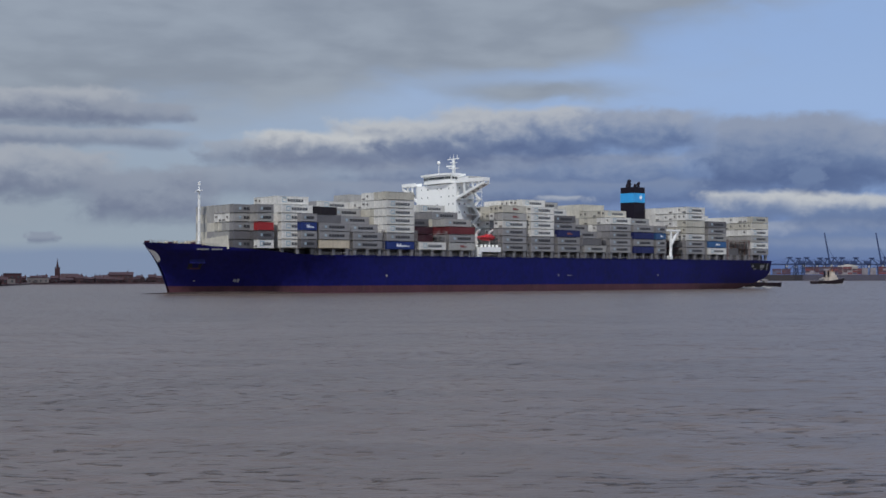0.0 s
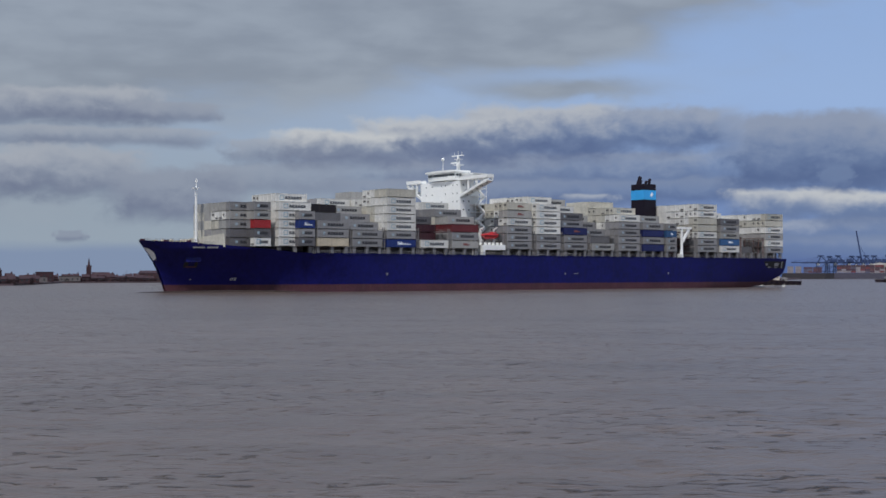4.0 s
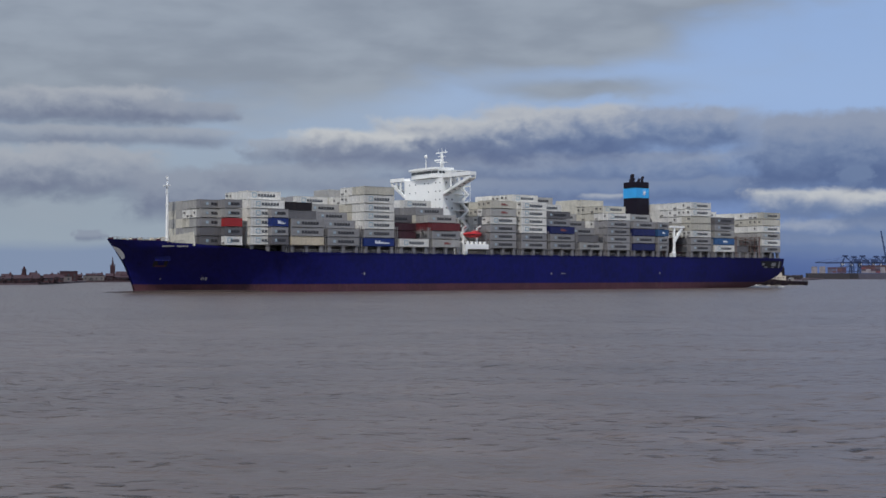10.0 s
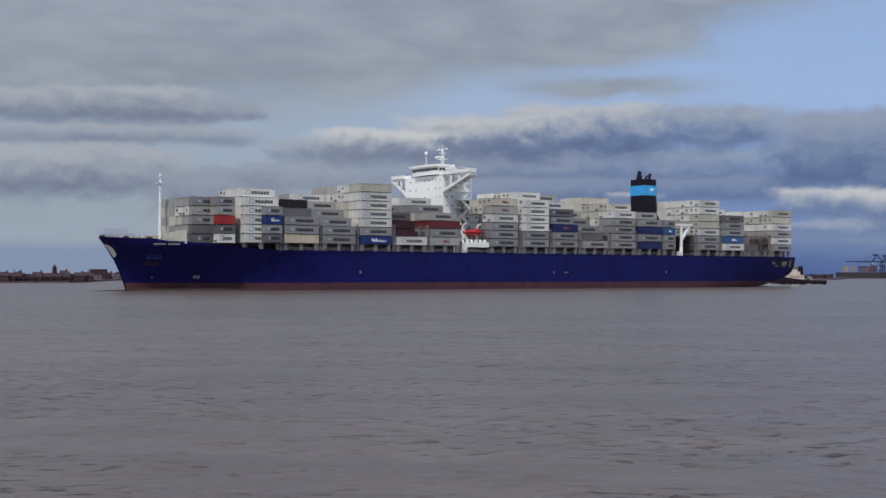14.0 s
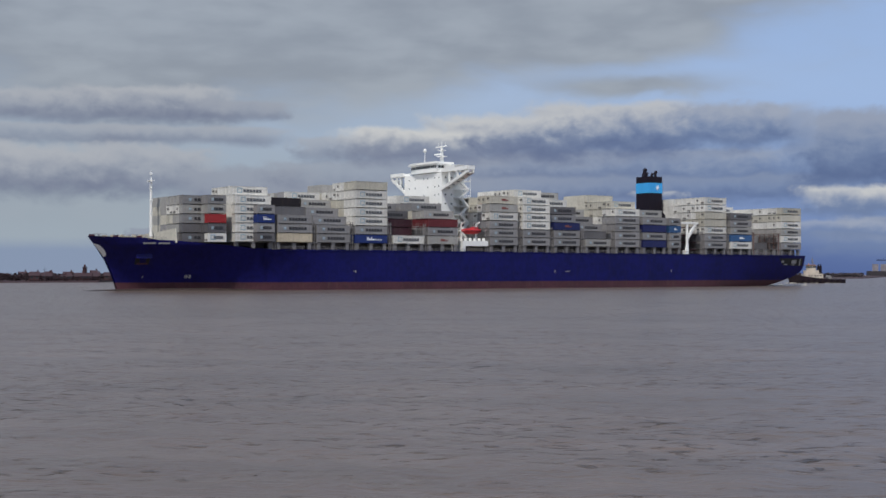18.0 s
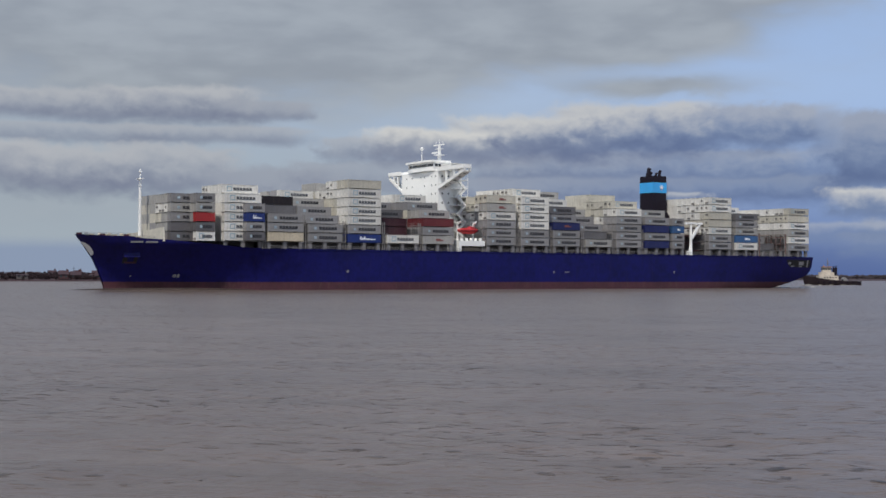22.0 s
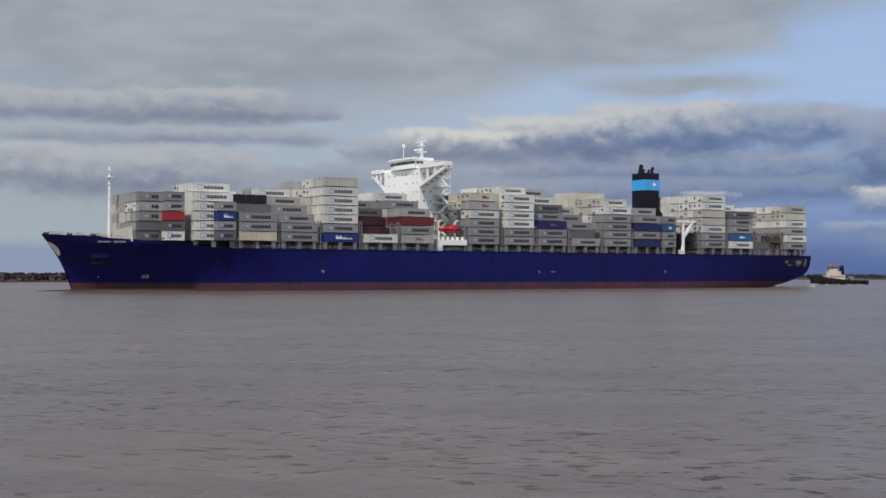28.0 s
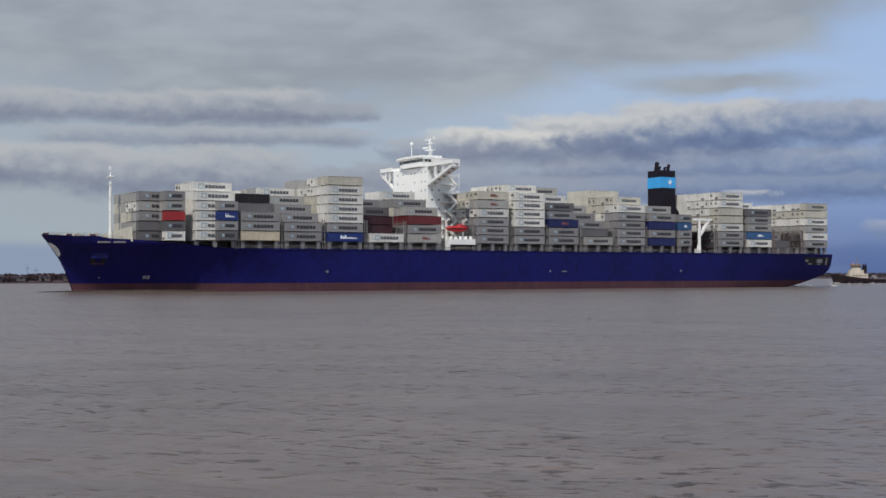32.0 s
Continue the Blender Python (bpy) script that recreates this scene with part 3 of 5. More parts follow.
def stacks():
    cells = {}
    for b, (x, kind, rows, halves) in enumerate(BAYS):
        now = ""
        for r in range(19):
            now = rows.get(r, now)
            for t, code in enumerate(now):
                cells[b, r, t] = code
    ahead = {b: (b - 1 if b and BAYS[b][0] - BAYS[b - 1][0] < 16 else None) for b in range(len(BAYS))}
    ranked = []
    for (b, r, t), code in cells.items():
        side = (b, r - 1, t) not in cells or r - 1 in BAYS[b][3]
        front = ahead[b] is None or (ahead[b], r, t) not in cells
        top = (b, r, t + 1) not in cells
        hidden = not (side or front or top or r == 18)
        rank = 9 if hidden else (0 if side and r < 9 else 1 if r == 0 else 2 if front and r < 12 else 3 if top and r < 12 else 5)
        if r == 0:
            rank = 0
        ranked.append((rank, r, b, t, code))
    ranked.sort()
    rest = {}
    count = 0
    for rank, r, b, t, code in ranked:
        x, kind, rows, halves = BAYS[b]
        y, z = -24.0 + PITCH * r, BASE + TIER * t - (0.25 if b < 1 else 0)
        length = 12.19
        if kind == 1:
            length = 6.06
        if r in halves:
            x, length = x + 6.13, 6.06
        if count < 296:
            container(code, x, y, z, length, b in (1, 4) and r < 4)
            count += 1
        else:
            rest.setdefault(code, []).append((x, y, z, length))
    bm = bmesh.new()
    codes = list(rest)
    for i, code in enumerate(codes):
        for x, y, z, length in rest[code]:
            n0 = len(bm.faces)
            block(bm, x + 0.02, x + length - 0.02, y + 0.02, y + 2.42, z, z + 2.87)
            bm.faces.ensure_lookup_table()
            for face in bm.faces[n0:]:
                face.material_index = i
    ob = new("container_rest", mesh_of("container_rest", bm, [M["can_" + PAINT[c]] for c in codes]))
    tagged(ob, "inner rows of stacked shipping containers on the ship", "containers", kind="stuff")
    RIDERS.append(ob)


stacks()

# ---- hatch coamings, box posts and lashing bridges ----
post = bmesh.new()
block(post, -0.55, 0.55, -0.45, 0.45, 0, 2.2)
block(post, -0.75, 0.75, -0.6, 0.6, 2.0, 2.22)
post_mesh = mesh_of("box_post", post, M["grey"])
tower = bmesh.new()
for x in (-0.45, 0.35):
    for y in (0.0, 46.6):
        block(tower, x, x + 0.16, y - 23.5, y - 23.1, 0, 9.2)
    for k in range(9):
        block(tower, x, x + 0.12, -19.0 + k * 4.75, -18.8 + k * 4.75, 2.2, 9.0)
for z in (2.3, 5.4, 8.4):
    block(tower, -0.5, 0.55, -23.5, 23.5, z, z + 0.12)
for z in (3.3, 6.4, 9.2):
    block(tower, -0.5, -0.44, -23.5, 23.5, z, z + 0.06)
tower_mesh = mesh_of("lashing_bridge", tower, M["grey"])
for b, (x, kind, rows, halves) in enumerate(BAYS):
    length = 6.06 if kind == 1 else 12.19
    wide = half_breadth(x + 1.0, 12.0)
    bm = bmesh.new()
    block(bm, x + 0.3, x + length - 0.3, -wide + 3.2, wide - 3.2, 12.4, 15.0)
    part("hatch_coaming", bm, M["deck"], ship, "shaded steel hatch coaming")
    if b:
        for side in (-1, 1):
            for f in ((0.07, 0.5, 0.93) if kind != 1 else (0.1, 0.9)):
                p = new("box_post", post_mesh)
                p.parent = ship
                p.location = (x + f * length, side * (min(half_breadth(x + f * length, 12.6), 23.9) - 0.6), 12.75)
        if b > 1 and kind != 1:
            p = new("lashing_bridge", tower_mesh)
            p.parent = ship
            p.location = (x - 1.05, 0, 12.7)

# ---- bow: breakwater, mast, emblem, name bars, rail ----
bm = bmesh.new()
prism(bm, [(-17.2, 14.6), (12.0, 14.8), (12.0, 17.6), (-5.0, 18.3), (-16.4, 18.9)], "x", 20.6, 21.0)
for k in range(3):
    y = -13 + k * 3.5
    prism(bm, [(21.0, 14.9), (22.6, 14.9), (21.0, 19.0)], "y", y - 0.08, y + 0.08)
part("breakwater", bm, M["can_cream"], ship, "cream painted steel breakwater")
bm = bmesh.new()
rod(bm, (19.5, 0, 14.8), (19.5, 0, 34.6), 0.55, 0.34, 10)
block(bm, 18.6, 20.3, -0.9, 0.9, 34.2, 34.4)
block(bm, 18.9, 19.1, -2.0, 2.0, 33.9, 34.05)
rod(bm, (19.5, 0, 34.4), (19.5, 0, 37.4), 0.16, 0.1, 6)
block(bm, 19.2, 19.8, -0.35, 0.35, 36.2, 36.9)
for z in (20, 24, 28, 32):
    block(bm, 19.0, 20.0, -0.5, 0.5, z, z + 0.12)
part("foremast", bm, M["white"], ship, "slim white foremast with a platform")
for side in (-1, 1):
    bm = bmesh.new()
    for i in range(14):
        x = 1.4 + i * 1.35
        y = side * (half_breadth(x, 12.8) - 0.25)
        rod(bm, (x, y, rail(x) - 0.2), (x, y, rail(x) + 0.9), 0.04, sides=4)
    for h in (0.45, 0.9):
        pts = [(1.4 + i * 1.35, side * (half_breadth(1.4 + i * 1.35, 12.8) - 0.25), rail(1.4 + i * 1.35) + h) for i in range(14)]
        for a, c in zip(pts, pts[1:]):
            rod(bm, a, c, 0.04, sides=4)
    part("bow_rail", bm, M["grey"], ship)
for x, y in ((6, -3), (9.5, 2.5), (12, -5), (15, -2), (16.5, 4.5), (8, -5.5), (13.5, -7)):
    bm = bmesh.new()
    block(bm, -0.6, 0.6, -0.8, 0.8, -0.2, 0.8)
    rod(bm, (-0.0, -0.8, 1.1), (0.0, 0.8, 1.1), 0.5, sides=10)
    p = part("windlass", bm, M["can_tan"], ship, "weathered buff deck winch")
    p.location = (x, y, 15.5)


def on_hull(bm, outline, lift=0.06, tilt=0.0):
    """A flat mark on the port bow plating, its outline in x and z; tilt leans its foot outwards."""
    crown = max(z for x, z in outline)
    face = [bm.verts.new((x, -half_breadth(x, z) - lift - tilt * (crown - z), z)) for x, z in outline]
    back_face = [bm.verts.new((x, -half_breadth(x, z) + 0.05, z)) for x, z in outline]
    bm.faces.new(face)
    for i in range(len(face)):
        j = (i + 1) % len(face)
        bm.faces.new((face[i], face[j], back_face[j], back_face[i]))
    return bm


def disc(x, z, rx, rz, count=16):
    return [(x + rx * math.cos(2 * math.pi * i / count), z + rz * math.sin(2 * math.pi * i / count)) for i in range(count)]


# white round emblem at the stem
for side in (-1, 1):
    bm = bmesh.new()
    grid = []
    for i in range(13):
        z = 10.3 + 4.2 * i / 12
        wide = math.sqrt(max(0.0, 1 - ((z - 12.4) / 2.1) ** 2)) * 1.05
        grid.append([bm.verts.new((stem(z) - 0.06 + wide * k / 3, side * (half_breadth(stem(z) + wide * k / 3, z) + 0.09), z)) for k in range(4)])
    for p, q in zip(grid, grid[1:]):
        for k in range(3):
            bm.faces.new((p[k], p[k + 1], q[k + 1], q[k]))
    bmesh.ops.recalc_face_normals(bm, faces=bm.faces[:])
    part("bow_emblem", bm, M["white"], ship, "white round emblem on the stem")
bm = bmesh.new()
for z in (11.5, 12.3, 13.1):
    on_hull(bm, [(stem(z) + 0.22, z - 0.22), (stem(z) + 0.62, z - 0.1), (stem(z) + 0.58, z + 0.2), (stem(z) + 0.2, z + 0.26)], 0.13)
tagged(part("emblem_marks", bm, M["can_grey"], ship, "grey strokes on the stem emblem"), kind="stuff")
for x0, x1 in ((12.3, 15.6), (16.3, 19.4)):
    for i in range(6):
        a = x0 + (x1 - x0) * i / 6
        c = a + (x1 - x0) / 6 * 0.82
        bm = bmesh.new()
        on_hull(bm, [(a, 14.2), (c, 14.2), (c, 14.66), (a, 14.66)])
        part("name_bar", bm, M["can_lgrey"], ship, "pale bar of the ship's name")
for side in (-1, 1):
    for i, x in enumerate((0.6, 3.2, 5.6, 8.4, 11.2, 14.2)):
        bm = bmesh.new()
        y = side * (half_breadth(x, 14.5) - 0.25)
        block(bm, x - 0.7, x + 0.7, y - 0.35, y + 0.35, rail(x) - 0.25, rail(x) + (0.55, 0.35)[i % 2])
        part("bow_fairlead", bm, M["can_tan"] if i % 2 else M["boot"], ship, "weathered mooring fairlead on the bulwark")
# anchor pocket: a flat dark panel on the plating paints its inner shade
bm = bmesh.new()
on_hull(bm, [(11.6, 8.0), (15.3, 8.0), (15.3, 9.9), (11.6, 9.9)], 0.08)
part("anchor_pocket", bm, M["dark"], ship, "dark panel painted as the shade in the anchor pocket")
bm = bmesh.new()
on_hull(bm, [(11.4, 9.9), (15.5, 9.9), (15.5, 11.3), (11.4, 11.3)], 0.06, 0.95)
part("pocket_lip", bm, M["hull"], ship, "blue plated lip over the anchor pocket")
bm = bmesh.new()
on_hull(bm, [(12.2, 8.0), (14.9, 8.0), (14.9, 8.5), (12.2, 8.5)], 0.2)
part("anchor", bm, M["boot"], ship, "rusty anchor stock")
for x, z in ((26.2, 4.3), (14.5, 4.2)):
    bm = bmesh.new()
    big = x > 20
    r = 0.5 if big else 0.22
    ring_out, ring_in = disc(x, z, r, r), disc(x, z, r * 0.62, r * 0.62)
    for i in range(16):
        j = (i + 1) % 16
        on_hull(bm, [ring_out[i], ring_out[j], ring_in[j], ring_in[i]])
    on_hull(bm, [(x - r * 0.6, z - 0.12), (x + r * 0.6, z - 0.12), (x + r * 0.6, z + 0.12), (x - r * 0.6, z + 0.12)], 0.07)
    if big:
        on_hull(bm, [(x + 0.75, z - 0.5), (x + 1.3, z - 0.5), (x + 1.3, z + 0.5), (x + 0.75, z + 0.5)])
    part("thruster_mark", bm, M["can_lgrey"], ship, "white round hull mark")
for x, z, w, h in ((79.4, 5.9, 0.4, 0.8), (78.8, 6.0, 0.2, 0.3), (162.6, 6.0, 0.4, 0.8), (168.5, 6.0, 2.2, 0.2), (220.4, 6.2, 0.4, 0.8)):
    bm = bmesh.new()
    on_hull(bm, [(x - w / 2, z - h / 2), (x + w / 2, z - h / 2), (x + w / 2, z + h / 2), (x - w / 2, z + h / 2)])
    part("hull_mark", bm, M["can_lgrey"], ship, "small white draught mark")
bm = bmesh.new()
loops = []
for i in range(62):
    x = 54 + i * 3.9
    y = -half_breadth(x, 12.5)
    loops.append([bm.verts.new((x, yy, z)) for yy, z in ((y + 0.05, 12.42), (y - 0.14, 12.46), (y - 0.14, 12.70), (y + 0.05, 12.74))])
for p, q in zip(loops, loops[1:]):
    for k in range(3):
        bm.faces.new((p[k], q[k], q[k + 1], p[k + 1]))
bm.faces.new(loops[0])
bm.faces.new(loops[-1][::-1])
part("fender_rail", bm, M["hull"], ship)

# ---- bridge house ----
FX = 124.0
house = part("bridge_house", prism(bmesh.new(), [(-8.3, 12.6), (15.9, 12.6), (15.9, 41.0), (-8.3, 41.0)], "x", FX, FX + 6.4), M["white"], ship, "tall white accommodation tower")
for k in range(8):
    z = 17.2 + k * 2.95
    bm = bmesh.new()
    block(bm, FX + 4.8, FX + 10.4, -11.4, 14.0, z, z + 0.22)
    part("balcony", bm, M["white"], house, "white open balcony deck")
    bm = bmesh.new()
    for y in (-11.3,):
        for x in (FX + 4.9, FX + 7.6, FX + 10.3):
            rod(bm, (x, y, z), (x, y, z + 2.95), 0.09, sides=5)
        for h in (0.5, 1.0):
            rod(bm, (FX + 4.9, y, z + h), (FX + 10.3, y, z + h), 0.05, sides=4)
    part("balcony_rail", bm, M["white"], house)
    if k < 7:
        bm = bmesh.new()
        prism(bm, [(FX + 6.0, z + 0.2), (FX + 7.0, z + 0.2), (FX + 10.0, z + 2.95), (FX + 9.0, z + 2.95)] if k % 2 else [(FX + 9.0, z + 0.2), (FX + 10.0, z + 0.2), (FX + 7.0, z + 2.95), (FX + 6.0, z + 2.95)], "y", -11.2, -10.2)
        part("stair", bm, M["white"], house, "white outside stair")
bm = bmesh.new()
block(bm, FX + 6.4, FX + 11.0, -6.0, 12.0, 12.6, 40.5)
part("casing", bm, M["white"], house, "white aft house casing")


def window(parent, x, y, z, w=0.4, h=0.5, side=False):
    bm = bmesh.new()
    if side:
        block(bm, x - w / 2, x + w / 2, y - 0.05, y + 0.05, z - h / 2, z + h / 2)
    else:
        block(bm, x - 0.05, x + 0.05, y - w / 2, y + w / 2, z - h / 2, z + h / 2)
    part("window", bm, M["glass"], parent, "small dark window")


for z in (39.3, 36.2, 33.2, 30.0, 27.0, 24.0, 21.0):
    for y in (-6.5, -4.0, 0.6, 3.0, 8.8, 12.6):
        if (z, y) not in ((36.2, 3.0), (33.2, 0.6), (30.0, 8.8)):
            window(house, FX, y, z)
    for x in (FX + 1.6, FX + 4.2):
        window(house, x, -8.3, z, 0.5, 0.6, True)
# wings with their open triangular brackets
for tip, root, low in ((-24.6, -8.3, -11.0), (24.9, 15.9, 15.9)):
    wing = bmesh.new()
    block(wing, FX - 0.3, FX + 2.6, min(tip, root), max(tip, root), 41.0, 41.35)
    block(wing, FX - 0.45, FX - 0.3, min(tip, root), max(tip, root), 41.0, 42.3)
    block(wing, FX - 0.3, FX + 2.6, tip - 0.08, tip + 0.08, 41.0, 42.3)
    block(wing, FX + 2.5, FX + 2.6, min(tip, root), max(tip, root), 41.3, 42.3)
    w = part("bridge_wing", wing, M["white"], ship, "white open bridge wing")
    foot = 35.4
    bm = bmesh.new()
    for x in (FX - 0.2, FX + 2.0):
        prism(bm, [(root, foot - 0.9), (root, foot + 0.2), (tip, 41.0), (tip, 39.9)], "x", x, x + 0.5)
        for f in (0.30, 0.60):
            y = root + (tip - root) * f
            z = foot + (41 - foot) * f
            block(bm, x, x + 0.45, y - 0.35, y + 0.35, z - 0.3, 41.0)
    part("wing_bracket", bm, M["white"], w, "triangular white bracket")
    bm = bmesh.new()
    prism(bm, [(root, foot - 0.9), (root, foot - 0.6), (tip, 40.2), (tip, 39.9)], "x", FX - 0.2, FX + 2.5)
    part("wing_soffit", bm, M["white"], w)
    # solid dark discs paint the shade of the soffit's round holes
    for k in range(5):
        bm = bmesh.new()
        y = root + (tip - root) * (0.15 + k * 0.18)
        z = foot - 0.95 + (39.9 - foot + 0.9) * (0.15 + k * 0.18)
        rod(bm, (FX + 1.2, y, z - 0.02), (FX + 1.2, y, z + 0.4), 0.6, sides=12)
        part("lightening_hole", bm, M["letter"], w, "round dark disc painted as the shade in a soffit hole")
# wheelhouse with its window band
bm = bmesh.new()
prism(bm, [(FX - 0.2, -5.6), (FX - 1.0, -2.6), (FX - 1.0, 7.0), (FX - 0.2, 11.2), (FX + 6.0, 11.2), (FX + 6.0, -5.6)], "z", 41.3, 44.7)
wheel = part("wheelhouse", bm, M["white"], ship, "white wheelhouse with a window band")
bm = bmesh.new()
prism(bm, [(FX - 0.9, -6.4), (FX - 1.8, -2.6), (FX - 1.8, 7.0), (FX - 0.9, 12.0), (FX + 6.6, 12.0), (FX + 6.6, -6.4)], "z", 44.3, 45.0)
part("wheelhouse_roof", bm, M["white"], wheel)
for i in range(8):
    y0 = -2.5 + i * 1.18
    bm = bmesh.new()
    block(bm, FX - 1.06, FX - 0.98, y0 + 0.08, y0 + 1.08, 42.85, 43.75)
    part("bridge_window", bm, M["glass"], wheel, "dark bridge window")
for y0, y1, x0, x1 in ((-5.4, -2.7, FX - 0.26, FX - 0.97), (7.2, 11.0, FX - 0.97, FX - 0.26)):
    for k in range(3):
        bm = bmesh.new()
        f0, f1 = k / 3 + 0.03, (k + 1) / 3 - 0.03
        v = [bm.verts.new((x0 + (x1 - x0) * f - 0.05 + d, y0 + (y1 - y0) * f, z)) for d in (0, 0.06) for f, z in ((f0, 42.85), (f1, 42.85), (f1, 43.75), (f0, 43.75))]
        bm.faces.new(v[:4])
        bm.faces.new(v[4:][::-1])
        for i in range(4):
            j = (i + 1) % 4
            bm.faces.new((v[i], v[4 + i], v[4 + j], v[j]))
        part("bridge_window", bm, M["glass"], wheel, "dark bridge window")
for k in range(4):
    bm = bmesh.new()
    block(bm, FX + 0.3 + k * 1.4, FX + 1.4 + k * 1.4, -5.66, -5.58, 42.85, 43.75)
    part("bridge_window", bm, M["glass"], wheel, "dark bridge window")
bm = bmesh.new()
block(bm, FX + 2.8, FX + 8.4, -12.4, -6.0, 41.3, 43.4)
block(bm, FX + 2.4, FX + 8.8, -12.8, -5.9, 43.4, 43.6)
part("chart_house", bm, M["white"], wheel, "low white deckhouse behind the bridge wing")
bm = bmesh.new()
rod(bm, (129.8, 0, 45), (129.8, 0, 51.2), 0.75, 0.45, 8)
block(bm, 128.4, 131.2, -1.6, 1.6, 47.4, 47.6)
block(bm, 128.2, 128.6, -2.6, 2.6, 48.0, 48.5)
block(bm, 128.9, 130.7, -1.3, 1.3, 49.6, 49.75)
block(bm, 129.4, 129.8, -3.4, 3.4, 50.9, 51.2)
rod(bm, (129.8, 0, 51.2), (129.8, 0, 53.0), 0.12, 0.06, 5)
for y in (-2.2, 2.2):
    rod(bm, (129.8, y, 50.9), (129.8, y, 52.4), 0.07, sides=5)
part("radar_mast", bm, M["white"], ship, "white radar mast with scanners")
bm = bmesh.new()
rod(bm, (122.6, 0.3, 44.9), (122.6, 0.3, 48.6), 0.16, 0.12, 6)
bmesh.ops.create_uvsphere(bm, u_segments=12, v_segments=8, radius=0.65, matrix=Matrix.Translation((122.6, 0.3, 49.2)))
part("radome", bm, M["white"], ship, "white satellite dome on a pole")
for x, y, h in ((126, -5, 2.4), (127, 6, 3.0), (126, 10, 2.0), (125.5, -24.3, 1.6), (125.8, -22, 1.9)):
    base = 45.0 if abs(y) < 12 else 41.3
    bm = bmesh.new()
    rod(bm, (x, y, base - 0.2), (x, y, base + h), 0.06, sides=5)
    part("aerial", bm, M["grey"], ship)

# ---- lifeboat and its white station ----
boat = bmesh.new()
loops = []
for i in range(17):
    x = -4.2 + 8.4 * i / 16
    f = max(0.0, 1 - abs(x / 4.25) ** 2.6)
    w, keel_z, top_z = 1.45 * f ** 0.5, -1.25 * f ** 0.45 + 0.18 * abs(x / 4.2) ** 2, 0.85 * f ** 0.4 + (0.55 if 0.4 < x < 2.9 else 0.0)
    loops.append([boat.verts.new((x, y * w, z)) for y, z in ((0, keel_z), (-0.7, keel_z * 0.6), (-1, 0.0), (-0.92, 0.25 * f), (-0.72, top_z * 0.85), (0, top_z), (0.72, top_z * 0.85), (0.92, 0.25 * f), (1, 0.0), (0.7, keel_z * 0.6))])
for p, q in zip(loops, loops[1:]):
    for i in range(10):
        j = (i + 1) % 10
        boat.faces.new((p[i], q[i], q[j], p[j]))
boat.faces.new(loops[0])
boat.faces.new(loops[-1][::-1])
bmesh.ops.recalc_face_normals(boat, faces=boat.faces[:])
b = part("lifeboat", boat, M["orange"], ship, "bright red enclosed lifeboat")
b.location = (127.3, -21.6, 20.0)
for x in (0.9, 1.6, 2.3):
    bm = bmesh.new()
    block(bm, x - 0.2, x + 0.2, -1.16, -1.0, 0.75, 1.05)
    part("porthole", bm, M["glass"], b, "dark lifeboat window")
bm = bmesh.new()
block(bm, -3.7, 3.7, -1.52, -1.44, -0.15, 0.05)
part("rubbing_strake", bm, M["black"], b)
bm = bmesh.new()
block(bm, 122.4, 133.0, -23.7, -19.0, 14.7, 16.5)
block(bm, 122.4, 123.4, -23.7, -19.0, 12.6, 14.7)
part("lifeboat_station", bm, M["white"], ship, "white deck house under the lifeboat")
for x in (124.2, 130.6):
    bm = bmesh.new()
    prism(bm, [(-20.2, 16.5), (-19.6, 16.5), (-19.6, 22.4), (-21.8, 23.2), (-21.9, 22.8), (-20.2, 21.9)], "x", x - 0.2, x + 0.2)
    part("davit", bm, M["white"], ship, "white lifeboat davit")
for k in range(5):
    bm = bmesh.new()
    rod(bm, (124.0 + k * 1.9, -22.9, 16.5), (124.0 + k * 1.9, -22.9, 17.4), 0.5, sides=10)
    part("life_raft", bm, M["white"], ship, "white life raft canister")

# ---- funnel ----
bm = bmesh.new()
prism(bm, [(229.6, 12.6), (239.5, 12.6), (239.5, 28.0), (237.0, 30.5), (237.0, 44.5), (230.0, 44.5), (230.0, 31.0), (226.0, 29.0), (226.0, 12.6)], "y", -2.2, 5.6)
fun = part("funnel", bm, M["black"], ship, "black funnel with a light blue band")
bm = bmesh.new()
block(bm, 229.9, 237.1, -2.3, 5.7, 37.8, 41.9)
part("funnel_band", bm, M["sky_blue"], fun, "light blue band")
bm = bmesh.new()
for i in range(7):
    t = 2 * math.pi * i / 7 + 0.2
    rod(bm, (234.3, -2.35, 39.9), (234.3 + 1.25 * math.cos(t), -2.35, 39.9 + 1.25 * math.sin(t)), 0.28, 0.06, 4)
part("funnel_star", bm, M["letter_white"], fun, "white star emblem")
for x, y, r, h in ((231.2, 2.0, 0.8, 47.6), (232.4, 4.2, 0.5, 46.2), (233.6, 0.3, 0.45, 45.9), (234.4, 4.3, 0.5, 46.4), (235.4, 0.2, 0.6, 46.8), (236.0, 3.0, 0.45, 46.2)):
    bm = bmesh.new()
    rod(bm, (x, y, 44.3), (x + 0.25, y, h - 0.4), r, r, 10)
    rod(bm, (x + 0.25, y, h - 0.5), (x + 0.7, y, h), r * 1.1, r * 1.0, 10)
    part("exhaust_pipe", bm, M["black"], fun)
bm = bmesh.new()
for z in range(14, 44, 3):
    block(bm, 236.9, 238.6, -1.2, 4.6, z, z + 0.15)
    rod(bm, (238.5, -1.1, z), (238.5, -1.1, z + 3), 0.08, sides=4)
part("funnel_ladder_platforms", bm, M["grey"], fun)

